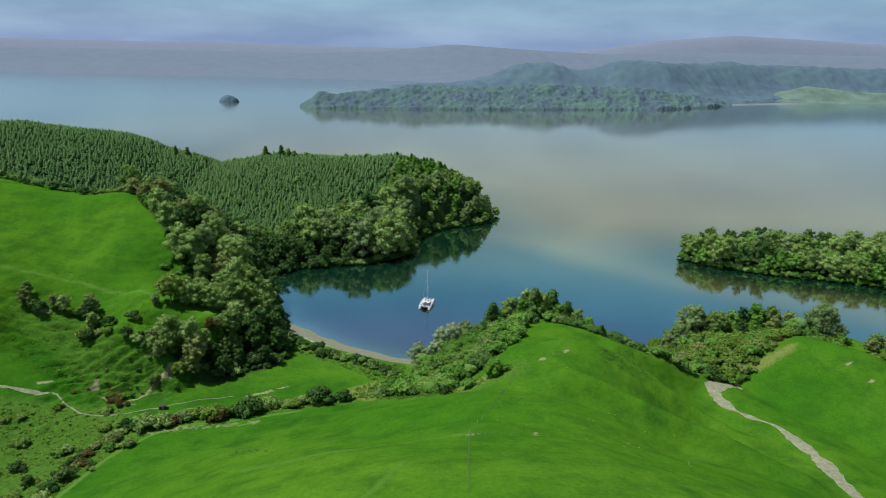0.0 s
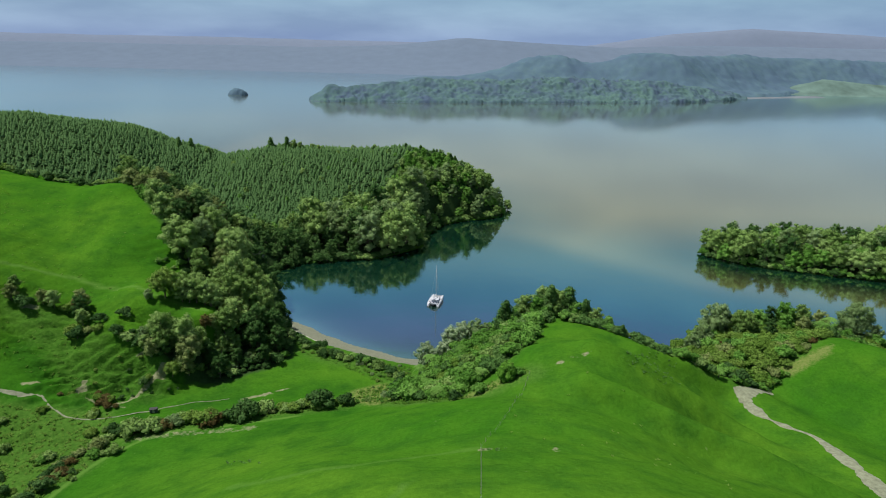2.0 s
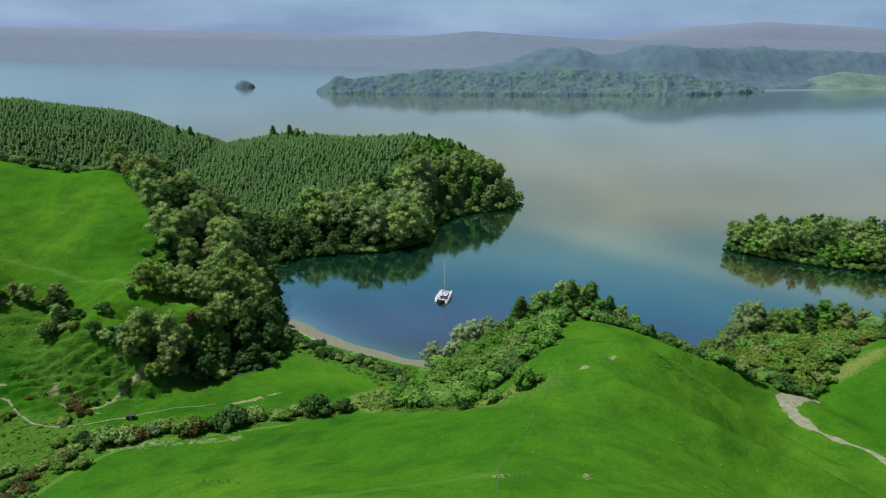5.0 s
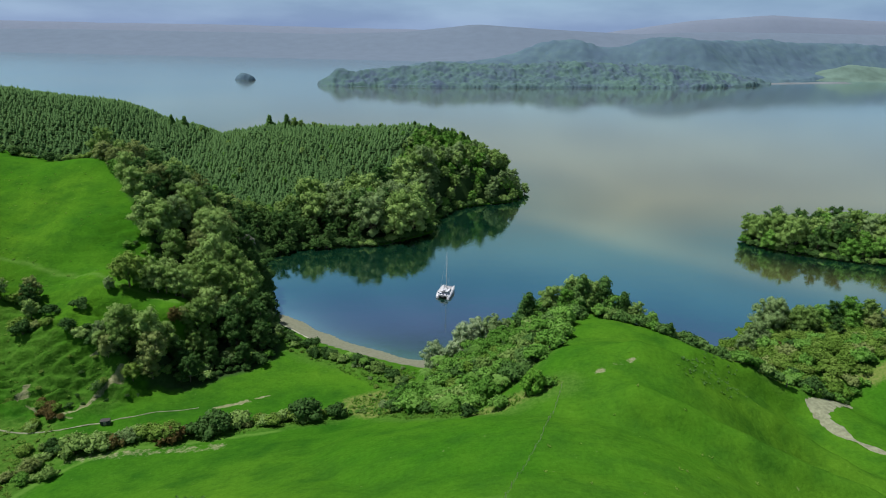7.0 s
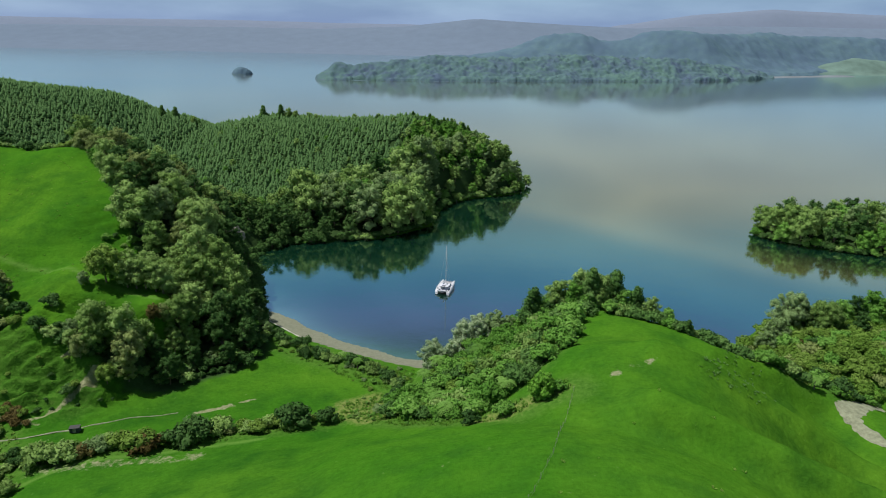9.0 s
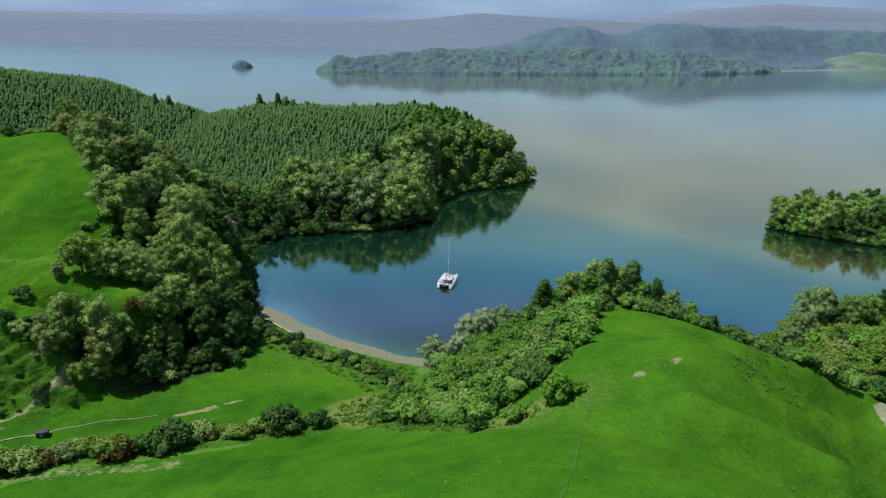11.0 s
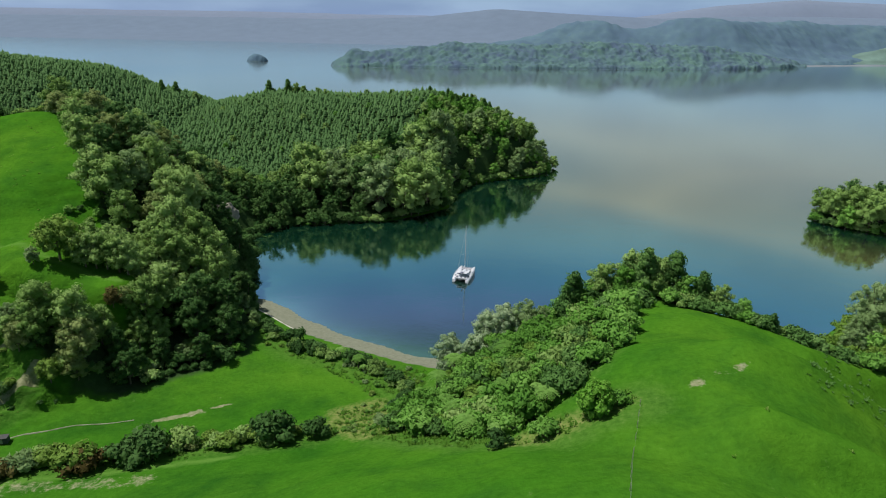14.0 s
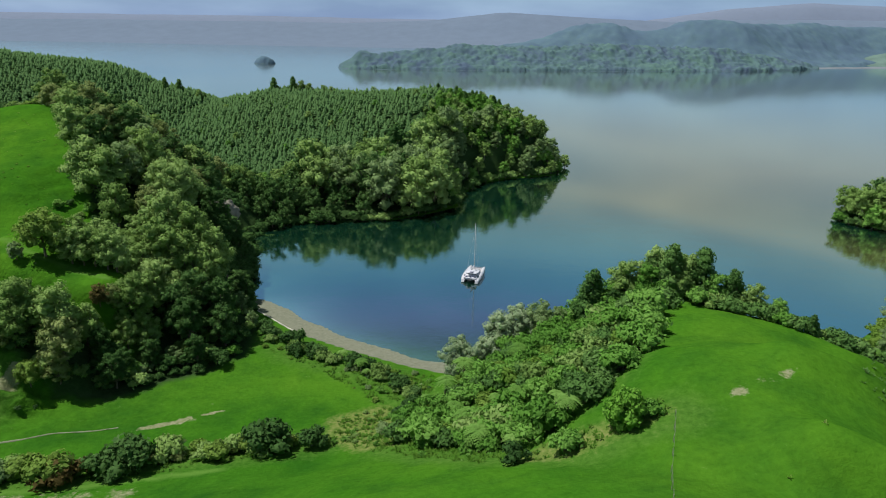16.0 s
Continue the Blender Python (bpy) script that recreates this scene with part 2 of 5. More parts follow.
def water_material():
    m, n, l, b = material("lake_water", 0.05, 0.0)
    pos = n.new("ShaderNodeNewGeometry").outputs["Position"]
    big = node_noise(n, l, 0.006, 3, pos)
    shallow = n.new("ShaderNodeAttribute")
    shallow.attribute_name = "shallow"
    deep = node_ramp(n, l, big, (0.35, (0.002, 0.017, 0.010)), (0.65, (0.003, 0.022, 0.013)))
    taupe = n.new("ShaderNodeAttribute")
    taupe.attribute_name = "taupe"
    deep = node_mix(n, l, taupe.outputs["Fac"], deep, (0.165, 0.142, 0.055))
    col = node_mix(n, l, shallow.outputs["Fac"], deep, (0.045, 0.115, 0.095))
    l.new(col, b.inputs["Base Color"])
    gloss, mx, lw = n.new("ShaderNodeBsdfGlossy"), n.new("ShaderNodeMixShader"), n.new("ShaderNodeLayerWeight")
    sep = n.new("ShaderNodeSeparateXYZ")
    l.new(pos, sep.inputs[0])
    wind = n.new("ShaderNodeMapRange")          # sheltered in the bay, wind-ruffled on the open lake
    wind.inputs["From Min"].default_value, wind.inputs["From Max"].default_value = 420, 1300
    wind.inputs["To Min"].default_value, wind.inputs["To Max"].default_value = 0.035, 0.13
    # the open reach to the west is ruffled, the lee of the headland is not
    lee = n.new("ShaderNodeMapRange")
    lee.inputs["From Min"].default_value, lee.inputs["From Max"].default_value = -420, 250
    lee.inputs["To Min"].default_value, lee.inputs["To Max"].default_value = 0.0, 560.0
    l.new(sep.outputs["X"], lee.inputs["Value"])
    l.new(node_math(n, l, "SUBTRACT", sep.outputs["Y"], lee.outputs["Result"]), wind.inputs["Value"])
    l.new(wind.outputs["Result"], gloss.inputs["Roughness"])
    gloss.inputs["Color"].default_value = (0.88, 0.97, 1.0, 1)
    lw.inputs["Blend"].default_value = 0.5
    f = n.new("ShaderNodeMapRange")
    f.inputs["From Min"].default_value, f.inputs["From Max"].default_value = 0.45, 0.95
    f.inputs["To Min"].default_value, f.inputs["To Max"].default_value = 0.12, 0.94
    l.new(lw.outputs["Facing"], f.inputs["Value"])
    wave = node_math(n, l, "ADD", node_noise(n, l, 0.9, 3, pos), node_math(n, l, "MULTIPLY", node_noise(n, l, 0.12, 2, pos), 2.0))
    k = n.new("ShaderNodeBump")
    k.inputs["Strength"].default_value, k.inputs["Distance"].default_value = 0.08, 0.2
    l.new(wave, k.inputs["Height"])
    l.new(k.outputs["Normal"], gloss.inputs["Normal"])
    l.new(f.outputs["Result"], mx.inputs[0])
    l.new(b.outputs[0], mx.inputs[1])
    l.new(gloss.outputs[0], mx.inputs[2])
    l.new(mx.outputs[0], n["Material Output"].inputs["Surface"])
    return m


GRASS, WATER = grass_material(), water_material()
TRACK = plain("dusty_gravel", (0.190, 0.205, 0.138), 0.95, vary=0.3, scale=0.8, spec=0.1)
SHELL = plain("dry_pale_sand", (0.36, 0.36, 0.30), 0.95, vary=0.25, scale=1.2, spec=0.1)
NET = plain("grey_deck_net", (0.30, 0.30, 0.33), 0.9, vary=0.2, scale=8)
WHITE = plain("white_gelcoat", (0.52, 0.53, 0.58), 0.3, vary=0.04)
GLASS_DARK = plain("tinted_window", (0.015, 0.018, 0.022), 0.1, vary=0.1)
ALU = plain("mast_aluminium", (0.50, 0.51, 0.54), 0.4, 0.0, vary=0.08)
DARK = plain("antifouling_shadow_grey", (0.035, 0.04, 0.05), 0.6)
CANVAS = plain("navy_canvas", (0.03, 0.04, 0.09), 0.8)
WOOD = plain("weathered_timber", (0.26, 0.26, 0.20), 0.9, vary=0.3)
ROCK = plain("pale_bluff_rock", (0.24, 0.23, 0.19), 0.95, vary=0.35, scale=0.4)
STEEL = plain("galvanised_wire", (0.17, 0.18, 0.15), 0.6, vary=0.2)
TIN = plain("dull_iron_roof", (0.06, 0.06, 0.06), 0.5, 0.4)


# ---- the lie of the land ----
SHORE = [(900, 190), (400, 205), (270, 226), (208, 248), (185, 272), (152, 283), (120, 277), (104, 264), (86, 244), (78, 238), (64, 248), (44, 256),
         (20, 250), (2, 240), (-10.5, 233), (-23, 237), (-37.5, 243.4), (-49, 250.2), (-58.3, 259), (-66, 263.5), (-73, 264.5), (-77, 278), (-86, 295), (-92.5, 309), (-97, 318), (-92, 330),
         (-84, 339), (-70, 343.5), (-56, 349), (-46, 350), (-33, 361), (-20, 376), (-18, 398), (-11, 424), (6, 438), (31, 452), (35, 470), (30, 500),
         (8, 532), (-60, 548), (-130, 545), (-190, 532), (-260, 548), (-340, 562), (-520, 580), (-900, 560), (-900, -500), (900, -500)]
ISLE = [(150, 378), (160, 367), (176, 359), (203, 350), (235, 341), (270, 326), (330, 312), (430, 304), (430, 372), (330, 392), (250, 404), (190, 402), (160, 393)]
BEACH = [(-73.5, 259), (-61.6, 249.8), (-52.8, 242.9), (-35.4, 234.7), (-20, 228.9), (-6, 225.5), (-4, 240), (-20, 246), (-35, 252), (-46, 260), (-57, 270), (-68, 272), (-75, 268)]
SPUR = [(15, -400, 64, 120), (18, 40, 63, 113), (19, 90, 46, 79), (21, 118, 38.5, 69), (28, 150, 30, 43), (40, 176, 33, 42), (43, 200, 27.3, 44), (39, 219, 24.6, 27), (40, 238, 12, 28)]
SPUR_NOSE = [(64, 200, 19, 10), (82, 206, 18, 11), (96, 207, 11, 10)]
LEFT_HILL = [(-900, 280, 70, 120), (-420, 305, 58, 95), (-260, 318, 50.5, 88.5), (-200, 308, 47.4, 71), (-150, 300, 43, 48), (-122, 280, 41, 36), (-100, 258, 29, 32)]
LEFT_SHOULDER = [(-160, 300, 44.6, 42), (-136, 262, 39, 40), (-120, 236, 27, 32), (-112, 226, 23, 22)]
TERRACE = [(-112, 227, 24, 17), (-104, 226, 24.3, 14), (-91, 221.5, 24, 10.5)]
TERRACE_BANK = [(-116, 210, 22, 20), (-102, 207, 19.5, 15), (-92, 207, 15, 10)]
LEFT_FLANK = [(-260, 300, 48.5, 80), (-205, 240, 46, 80), (-172, 206, 33, 36), (-155, 188, 18, 26)]
PINE_RIDGE = [(-900, 470, 61, 100), (-420, 488, 58.5, 85), (-340, 490, 58.5, 80), (-267, 493, 51.5, 75), (-223, 494, 38, 65), (-195, 494, 24, 60), (-164, 492, 32, 70),
              (-132, 492, 38, 78), (-87, 488, 37.5, 80), (-47, 484, 41, 62), (-20, 480, 37, 46), (5, 472, 25, 30), (26, 464, 9, 18)]
SPUR_BENCH = [(46, 184, 27, 12), (66, 182, 22, 11), (84, 176, 15.5, 10), (98, 166, 11, 9)]
GULLY_FLOOR = [(96, 212, 8, 14), (104, 202, 8.8, 16), (112, 182, 9.5, 22), (116, 150, 12, 30), (116, 100, 18, 44)]
SPUR_STEP = [(40, 160, 31.5, 12), (60, 152, 30.5, 11), (80, 146, 25, 11), (98, 138, 18, 10)]
RIGHT_KNOLL = [(128, 226, 13, 23), (145, 221, 19.4, 28), (157, 208, 20.4, 28), (180, 172, 12, 40), (260, 120, 18, 60), (700, 60, 42, 120)]


def shore_distance(x, y, ring):
    """Metres to the ring, positive inside."""
    best, inside = np.full(x.shape, 1e9), np.zeros(x.shape, bool)
    for (ax, ay), (bx, by) in zip(ring, ring[1:] + ring[:1]):
        ex, ey = bx - ax, by - ay
        u = np.clip(((x - ax) * ex + (y - ay) * ey) / (ex * ex + ey * ey), 0, 1)
        best = np.minimum(best, np.hypot(x - ax - u * ex, y - ay - u * ey))
        if ay != by:
            inside ^= ((ay > y) != (by > y)) & (x < ax + (y - ay) / (by - ay) * ex)
    return np.where(inside, best, -best)


def ridge(x, y, line, power=2.0):
    """A ridge along a line of (x, y, height, half width)."""
    best = np.zeros(x.shape)
    for (ax, ay, ah, aw), (bx, by, bh, bw) in zip(line, line[1:]):
        ex, ey = bx - ax, by - ay
        u = np.clip(((x - ax) * ex + (y - ay) * ey) / (ex * ex + ey * ey), 0, 1)
        d = np.hypot(x - ax - u * ex, y - ay - u * ey)
        best = np.maximum(best, (ah + u * (bh - ah)) * np.exp(-(d / (aw + u * (bw - aw))) ** power))
    return best


def smooth_noise(x, y, size, seed):
    """Value noise between -1 and 1 with features of that size."""
    table = np.random.RandomState(seed).uniform(-1, 1, (256, 256))
    u, v = x / size, y / size
    i, j = np.floor(u).astype(int), np.floor(v).astype(int)
    f, g = u - i, v - j
    f, g = f * f * (3 - 2 * f), g * g * (3 - 2 * g)
    a, b, c, d = (table[(i + p) % 256, (j + q) % 256] for p, q in ((0, 0), (1, 0), (0, 1), (1, 1)))
    return (a * (1 - f) + b * f) * (1 - g) + (c * (1 - f) + d * f) * g


def land(x, y):
    """The height of the ground, lake bed included."""
    x, y = np.asarray(x, float), np.asarray(y, float)
    d = shore_distance(x, y, SHORE) + 1.2 * smooth_noise(x, y, 9, 3)
    k = shore_distance(x, y, ISLE) + 1.5 * smooth_noise(x, y, 7, 4)
    flat = 3.6 * (1 - np.exp(-np.maximum(d, 0) / 22)) + np.clip((d - 40) * 0.03, 0, 3)
    hills = [ridge(x, y, SPUR, 2.5), ridge(x, y, TERRACE, 4.0)] + [ridge(x, y, r) for r in (LEFT_HILL, LEFT_SHOULDER, LEFT_FLANK, PINE_RIDGE, RIGHT_KNOLL, SPUR_BENCH, SPUR_NOSE, SPUR_STEP, GULLY_FLOOR, TERRACE_BANK)]
    hills = np.sum([h ** 5 for h in hills], axis=0) ** 0.2
    ramp = np.minimum(np.clip(d / 14, 0, 1), np.clip((2 - shore_distance(x, y, BEACH)) / 15, 0, 1))
    h = (flat ** 3 + (hills * ramp * ramp * (3 - 2 * ramp)) ** 3) ** (1 / 3)
    roll = 0.9 * smooth_noise(x, y, 31, 1) + 0.45 * smooth_noise(x, y, 13, 2) + 0.16 * smooth_noise(x, y, 5, 5)
    h = h + roll * np.clip(d / 30, 0, 1) * np.clip(h / 6, 0.15, 1)
    isle = 4.5 * (1 - np.exp(-np.maximum(k, 0) / 12))
    bed = -4.0 * (1 - np.exp(np.minimum(np.maximum(d, k), 0) / 14))
    return np.where(d > 0, np.maximum(h, 0.02), np.where(k > 0, isle, bed))


# ---- helpers for building ----
def mesh_from(name, verts, faces, mat, smooth=False):
    me = bpy.data.meshes.new(name)
    me.from_pydata(np.asarray(verts).tolist(), [], faces if isinstance(faces, list) else faces.tolist())
    me.materials.append(mat)
    if smooth:
        me.polygons.foreach_set("use_smooth", np.ones(len(me.polygons), bool))
    me.update()
    return me


def bm_mesh(name, bm, mat, smooth=False):
    me = bpy.data.meshes.new(name)
    bm.to_mesh(me)
    bm.free()
    me.materials.append(mat)
    if smooth:
        me.polygons.foreach_set("use_smooth", np.ones(len(me.polygons), bool))
    return me


def part(name, me, parent, label="", m=None):
    ob = new(name, me)
    ob.parent = parent
    if m is not None:
        ob.matrix_basis = m
    if label:
        ob["label"] = label
    return ob


def ground_attribute(me, name, values):
    a = me.attributes.new(name, "FLOAT", "POINT")
    a.data.foreach_set("value", np.asarray(values, np.float32))


def near_line(x, y, line):
    best = np.full(np.shape(x), 1e9)
    for (ax, ay), (bx, by) in zip(line, line[1:]):
        ex, ey = bx - ax, by - ay
        u = np.clip(((x - ax) * ex + (y - ay) * ey) / (ex * ex + ey * ey), 0, 1)
        best = np.minimum(best, np.hypot(x - ax - u * ex, y - ay - u * ey))
    return best


def spaced(stops):
    """Grid lines from (from, to, step) runs."""
    return np.unique(np.concatenate([np.arange(a, b, s) for a, b, s in stops] + [[stops[-1][1]]]))


# ---- zones of plant cover ----
ZONE_CLUMP = [(-80, 207), (-75, 207), (-66, 214), (-59, 225), (-61, 238), (-68, 250), (-84, 248), (-93, 240), (-89, 229), (-82, 225), (-80, 215)]
ZONE_CLUMP_LOW = [(-110, 205), (-102, 202), (-93, 200.5), (-86, 201), (-79, 206), (-84, 209), (-97, 209)]
ZONE_BELT = [(-152, 300), (-130, 275), (-110, 252), (-94, 240), (-80, 246), (-78, 268), (-84, 288), (-94, 310), (-96, 334), (-122, 352), (-152, 338), (-165, 318)]
ZONE_LAKESIDE = [(-93, 331), (-80, 342.5), (-50, 349.5), (-30.5, 366.5), (-20.5, 385), (-19.5, 405), (-10.5, 431.5), (10, 442.5), (30.5, 452.5), (39, 474), (16, 470), (-22, 447), (-42, 415), (-62, 388), (-98, 372), (-125, 356)]
ZONE_POINT = [(-22, 447), (16, 470), (33, 480), (22, 500), (-14, 492), (-36, 478), (-46, 440), (-42, 416)]
ZONE_PINES = [(-480, 395), (-320, 380), (-230, 360), (-165, 340), (-122, 356), (-98, 374), (-62, 390), (-44, 418), (-46, 440), (-36, 480), (-14, 494), (0, 505), (-40, 522), (-130, 528), (-195, 518), (-300, 540), (-480, 545)]
ZONE_SPUR = [(-17, 190), (-8, 182), (2, 176), (10, 176), (18, 181), (24, 189), (29, 200), (32, 212), (38, 222), (42, 234), (40, 242), (22, 238), (8, 230), (-1, 222), (-12, 208)]
ZONE_CREST = [(38, 223), (50, 221), (63, 216), (76, 209), (90, 205), (96, 212), (90, 226), (80, 234), (64, 245), (44, 252)]
ZONE_RIGHT = [(92, 214), (99, 207), (110, 210), (121, 217), (131, 223), (138, 228.5), (147, 234), (162, 241), (178, 250), (182, 262), (172, 272), (150, 279), (120, 274), (104, 261), (89, 243), (84, 232)]
ZONE_ROUGH = [(-104, 178), (-96, 170), (-92, 160), (-97, 140), (-100, 118), (-150, 118), (-150, 172), (-125, 176)]
HEDGE = [(-30, 191), (-42, 186), (-56, 182), (-69, 177), (-82, 173), (-93, 167)]
HEDGE_LOW = [(-93, 167), (-98, 160), (-101, 150), (-101, 140), (-99, 126)]
BEACH_HEDGE = [(-60, 238), (-48, 231), (-34, 226), (-22, 219), (-14, 208), (-18, 196)]
TRACK_VALLEY = [(-160, 176), (-140, 179), (-132, 180), (-127, 181), (-121, 177), (-113, 174), (-103, 175.5), (-92, 181.4), (-86.4, 185), (-80.8, 188.4), (-71, 192.4)]
TRACK_FARM = [(114.5, 208), (108, 205.5), (102.5, 202), (100.5, 197), (101.5, 191), (104, 186), (108, 181), (112, 175.5), (113, 168), (113, 158), (113, 150), (112.4, 142), (110.8, 133), (108, 110)]


BANK_UPPER = [(-180, 222), (-150, 226), (-122, 222), (-104, 219), (-92, 214), (-84, 206), (-88, 194), (-104, 186), (-124, 185), (-150, 192), (-180, 200)]
BANK_LOWER = [(-150, 172), (-118, 172), (-100, 164), (-96, 150), (-99, 118), (-150, 118)]
WORN_LINES = (([(-176, 227), (-160, 232.5), (-145.5, 235.4), (-125.6, 231.6), (-106, 223.7), (-96.4, 222.5), (-88, 221)], 0.8, 0.9),
              # paler green band along a break in the slope
              ([(-39.5, 113.4), (-27.6, 112.1), (-15.5, 113.4), (-5.8, 115.2), (4.5, 118.2), (9.7, 119.1)], 1.2, 0.55),
              ([(-6.8, 81), (-4.9, 86), (-2.1, 95.8)], 0.7, 0.6),
              ([(-44, 179), (-58, 175.5), (-76, 170.5), (-84, 166), (-91, 158), (-94, 148), (-95, 138), (-96, 122)], 0.8, 0.9))
HOLLOW = [(-109, 297), (-97, 292), (-86, 296), (-86, 314), (-88, 334), (-80, 344), (-88, 354), (-112, 358), (-124, 346), (-120, 322)]
# tree shade on the grass before the gully, coloured into the ground
CLUMP_SHADE = [(-88, 198.5), (-79, 200.5), (-73, 206.5), (-70, 211), (-64, 216), (-61, 222), (-62, 230), (-80, 214), (-92, 206)]
SHADE_SHORE = [(-66, 250), (-72, 262), (-78, 280), (-88, 298), (-96, 312), (-106, 300), (-96, 276), (-84, 252)]
# vale in shadow, given dark-leaved trees in place of that shadow
SHADE_VALE = [(-150, 345), (-100, 330), (-84, 348), (-92, 376), (-112, 405), (-150, 405)]
DRY_STRIP = [(119, 216.5), (124, 213.5), (130, 215), (137, 217.5), (140, 222), (131, 220), (122, 219)]
DRY = [(-31, 200), (-21, 207), (-14, 196), (-15, 188), (-22, 186), (-29, 191)]
DRY_EDGE = [(25, 170.5), (14, 166), (4, 168), (6, 172), (16, 171)]


# ---- ground, lake ----
SURFACE = {}


def surface(x, y):
    """Height of the finished ground, with its small steps."""
    xs, ys, z = SURFACE["xs"], SURFACE["ys"], SURFACE["z"]
    x, y = np.asarray(x, float), np.asarray(y, float)
    i, j = np.clip(np.searchsorted(xs, x) - 1, 0, len(xs) - 2), np.clip(np.searchsorted(ys, y) - 1, 0, len(ys) - 2)
    u, v = (x - xs[i]) / (xs[i + 1] - xs[i]), (y - ys[j]) / (ys[j + 1] - ys[j])
    return (z[j, i] * (1 - u) + z[j, i + 1] * u) * (1 - v) + (z[j + 1, i] * (1 - u) + z[j + 1, i + 1] * u) * v


def ground_z(x, y):
    return float(surface(x, y))


def build_ground():
    xs = spaced([(-4800, -1200, 400), (-1200, -480, 60), (-480, -190, 5), (-190, -134, 1.35), (-134, -88, 0.65), (-88, 210, 1.35), (210, 450, 5), (450, 1200, 75), (1200, 4800, 400)])
    ys = spaced([(-4800, -600, 600), (-600, 60, 22), (60, 178, 1.35), (178, 214, 0.65), (214, 300, 1.35), (300, 570, 3), (570, 1200, 45), (1200, 4800, 300)])
    gx, gy = np.meshgrid(xs, ys)
    x, y = gx.ravel(), gy.ravel()
    z = land(x, y)
    slope = np.hypot(*np.gradient(z.reshape(gx.shape), ys, xs)).ravel()
    # sheep paths across the steep slopes
    steps = np.clip((slope - 0.28) * 3.5, 0, 1) * (x > -190) * (x < 210) * (y > 60) * (y < 300) * (z > 2)
    z = z + (0.10 + 0.12 * (x < -85)) * steps * np.sin(z * 2.6 + 2.0 * smooth_noise(x, y, 14, 8)) + 0.15 * steps * smooth_noise(x, y, 3.2, 9)
    rumpled = np.maximum(*[np.clip((shore_distance(x, y, zone) + 3) / 7, 0, 1) for zone in (BANK_UPPER, BANK_LOWER)])
    z = z + rumpled * (0.50 * smooth_noise(x, y * 1.6, 3.4, 14) + 0.42 * smooth_noise(x * 0.7, y * 1.6, 1.9, 15)) * np.clip(z / 4, 0, 1)
    # slumped, broken bank above the valley track
    broken = np.clip(1.3 - near_line(x, y, [(-124, 187), (-112, 190), (-100, 194), (-92, 197)]) / 13, 0, 1)
    u, v = 0.84 * x + 0.54 * y, -0.54 * x + 0.84 * y
    z = z + broken * (1.6 * np.abs(smooth_noise(u / 4.5, v, 2.9, 12)) + 1.1 * smooth_noise(u / 2.5, v, 2.2, 13) + 1.1 * np.abs(smooth_noise(u / 3.2, v, 1.25, 16)) + 0.5 * smooth_noise(u / 1.6, v, 0.9, 17) - 0.7)
    beach = np.clip((shore_distance(x, y, BEACH) + 3) / 6, 0, 1)
    z = np.where((z > 0) & (beach > 0), z * (1 - 0.45 * beach), z)
    SURFACE.update(xs=xs, ys=ys, z=z.reshape(gx.shape))
    nx, ny = len(xs), len(ys)
    i = np.arange(nx * ny).reshape(ny, nx)
    faces = np.stack([i[:-1, :-1], i[:-1, 1:], i[1:, 1:], i[1:, :-1]], -1).reshape(-1, 4)
    me = mesh_from("ground", np.stack([x, y, z], 1), faces, GRASS, True)
    d = shore_distance(x, y, SHORE)
    ground_attribute(me, "sand", np.clip((shore_distance(x, y, BEACH) + 0.5) / 1.1, 0, 1))
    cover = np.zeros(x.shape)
    # the last three zones are darkened for shade, the others hold litter
    for zone in (ZONE_CLUMP, ZONE_CLUMP_LOW, ZONE_BELT, ZONE_LAKESIDE, ZONE_PINES, ISLE, HOLLOW, SHADE_SHORE, CLUMP_SHADE):
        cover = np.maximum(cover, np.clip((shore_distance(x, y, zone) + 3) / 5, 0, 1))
    ground_attribute(me, "litter_shade", cover)
    straw = np.zeros(x.shape)
    for zone in (DRY, DRY_EDGE, DRY_STRIP):
        straw = np.maximum(straw, np.clip((shore_distance(x, y, zone) + 2) / 4, 0, 0.9))
    ground_attribute(me, "straw", straw)
    worn = np.zeros(x.shape)
    for line, broad, much in WORN_LINES:
        worn = np.maximum(worn, much * np.clip(1.5 - near_line(x, y, line) / broad, 0, 1))
    ground_attribute(me, "worn", worn)
    rough = np.zeros(x.shape)
    for zone in (ZONE_SPUR, ZONE_CREST, ZONE_RIGHT, ZONE_ROUGH, ZONE_POINT):
        rough = np.maximum(rough, np.clip((shore_distance(x, y, zone) + 5) / 7, 0, 0.95))
    rough = np.maximum(rough, np.clip(1.2 - near_line(x, y, HEDGE + HEDGE_LOW[1:]) / 6.5, 0, 0.9))
    rough = np.maximum(rough, np.clip(1.2 - near_line(x, y, BEACH_HEDGE) / 9, 0, 0.8))
    rough = np.maximum(rough, np.clip(1.2 - near_line(x, y, [(25, 170), (14, 167), (0, 172), (-16, 186)]) / 6, 0, 0.75))
    bank = np.clip(1.1 - near_line(x, y, [(-150, 212), (-132, 206), (-116, 192), (-100, 194)]) / 12, 0, 0.62)
    ground_attribute(me, "rough", np.maximum(rough, bank))
    bare = np.zeros(x.shape)
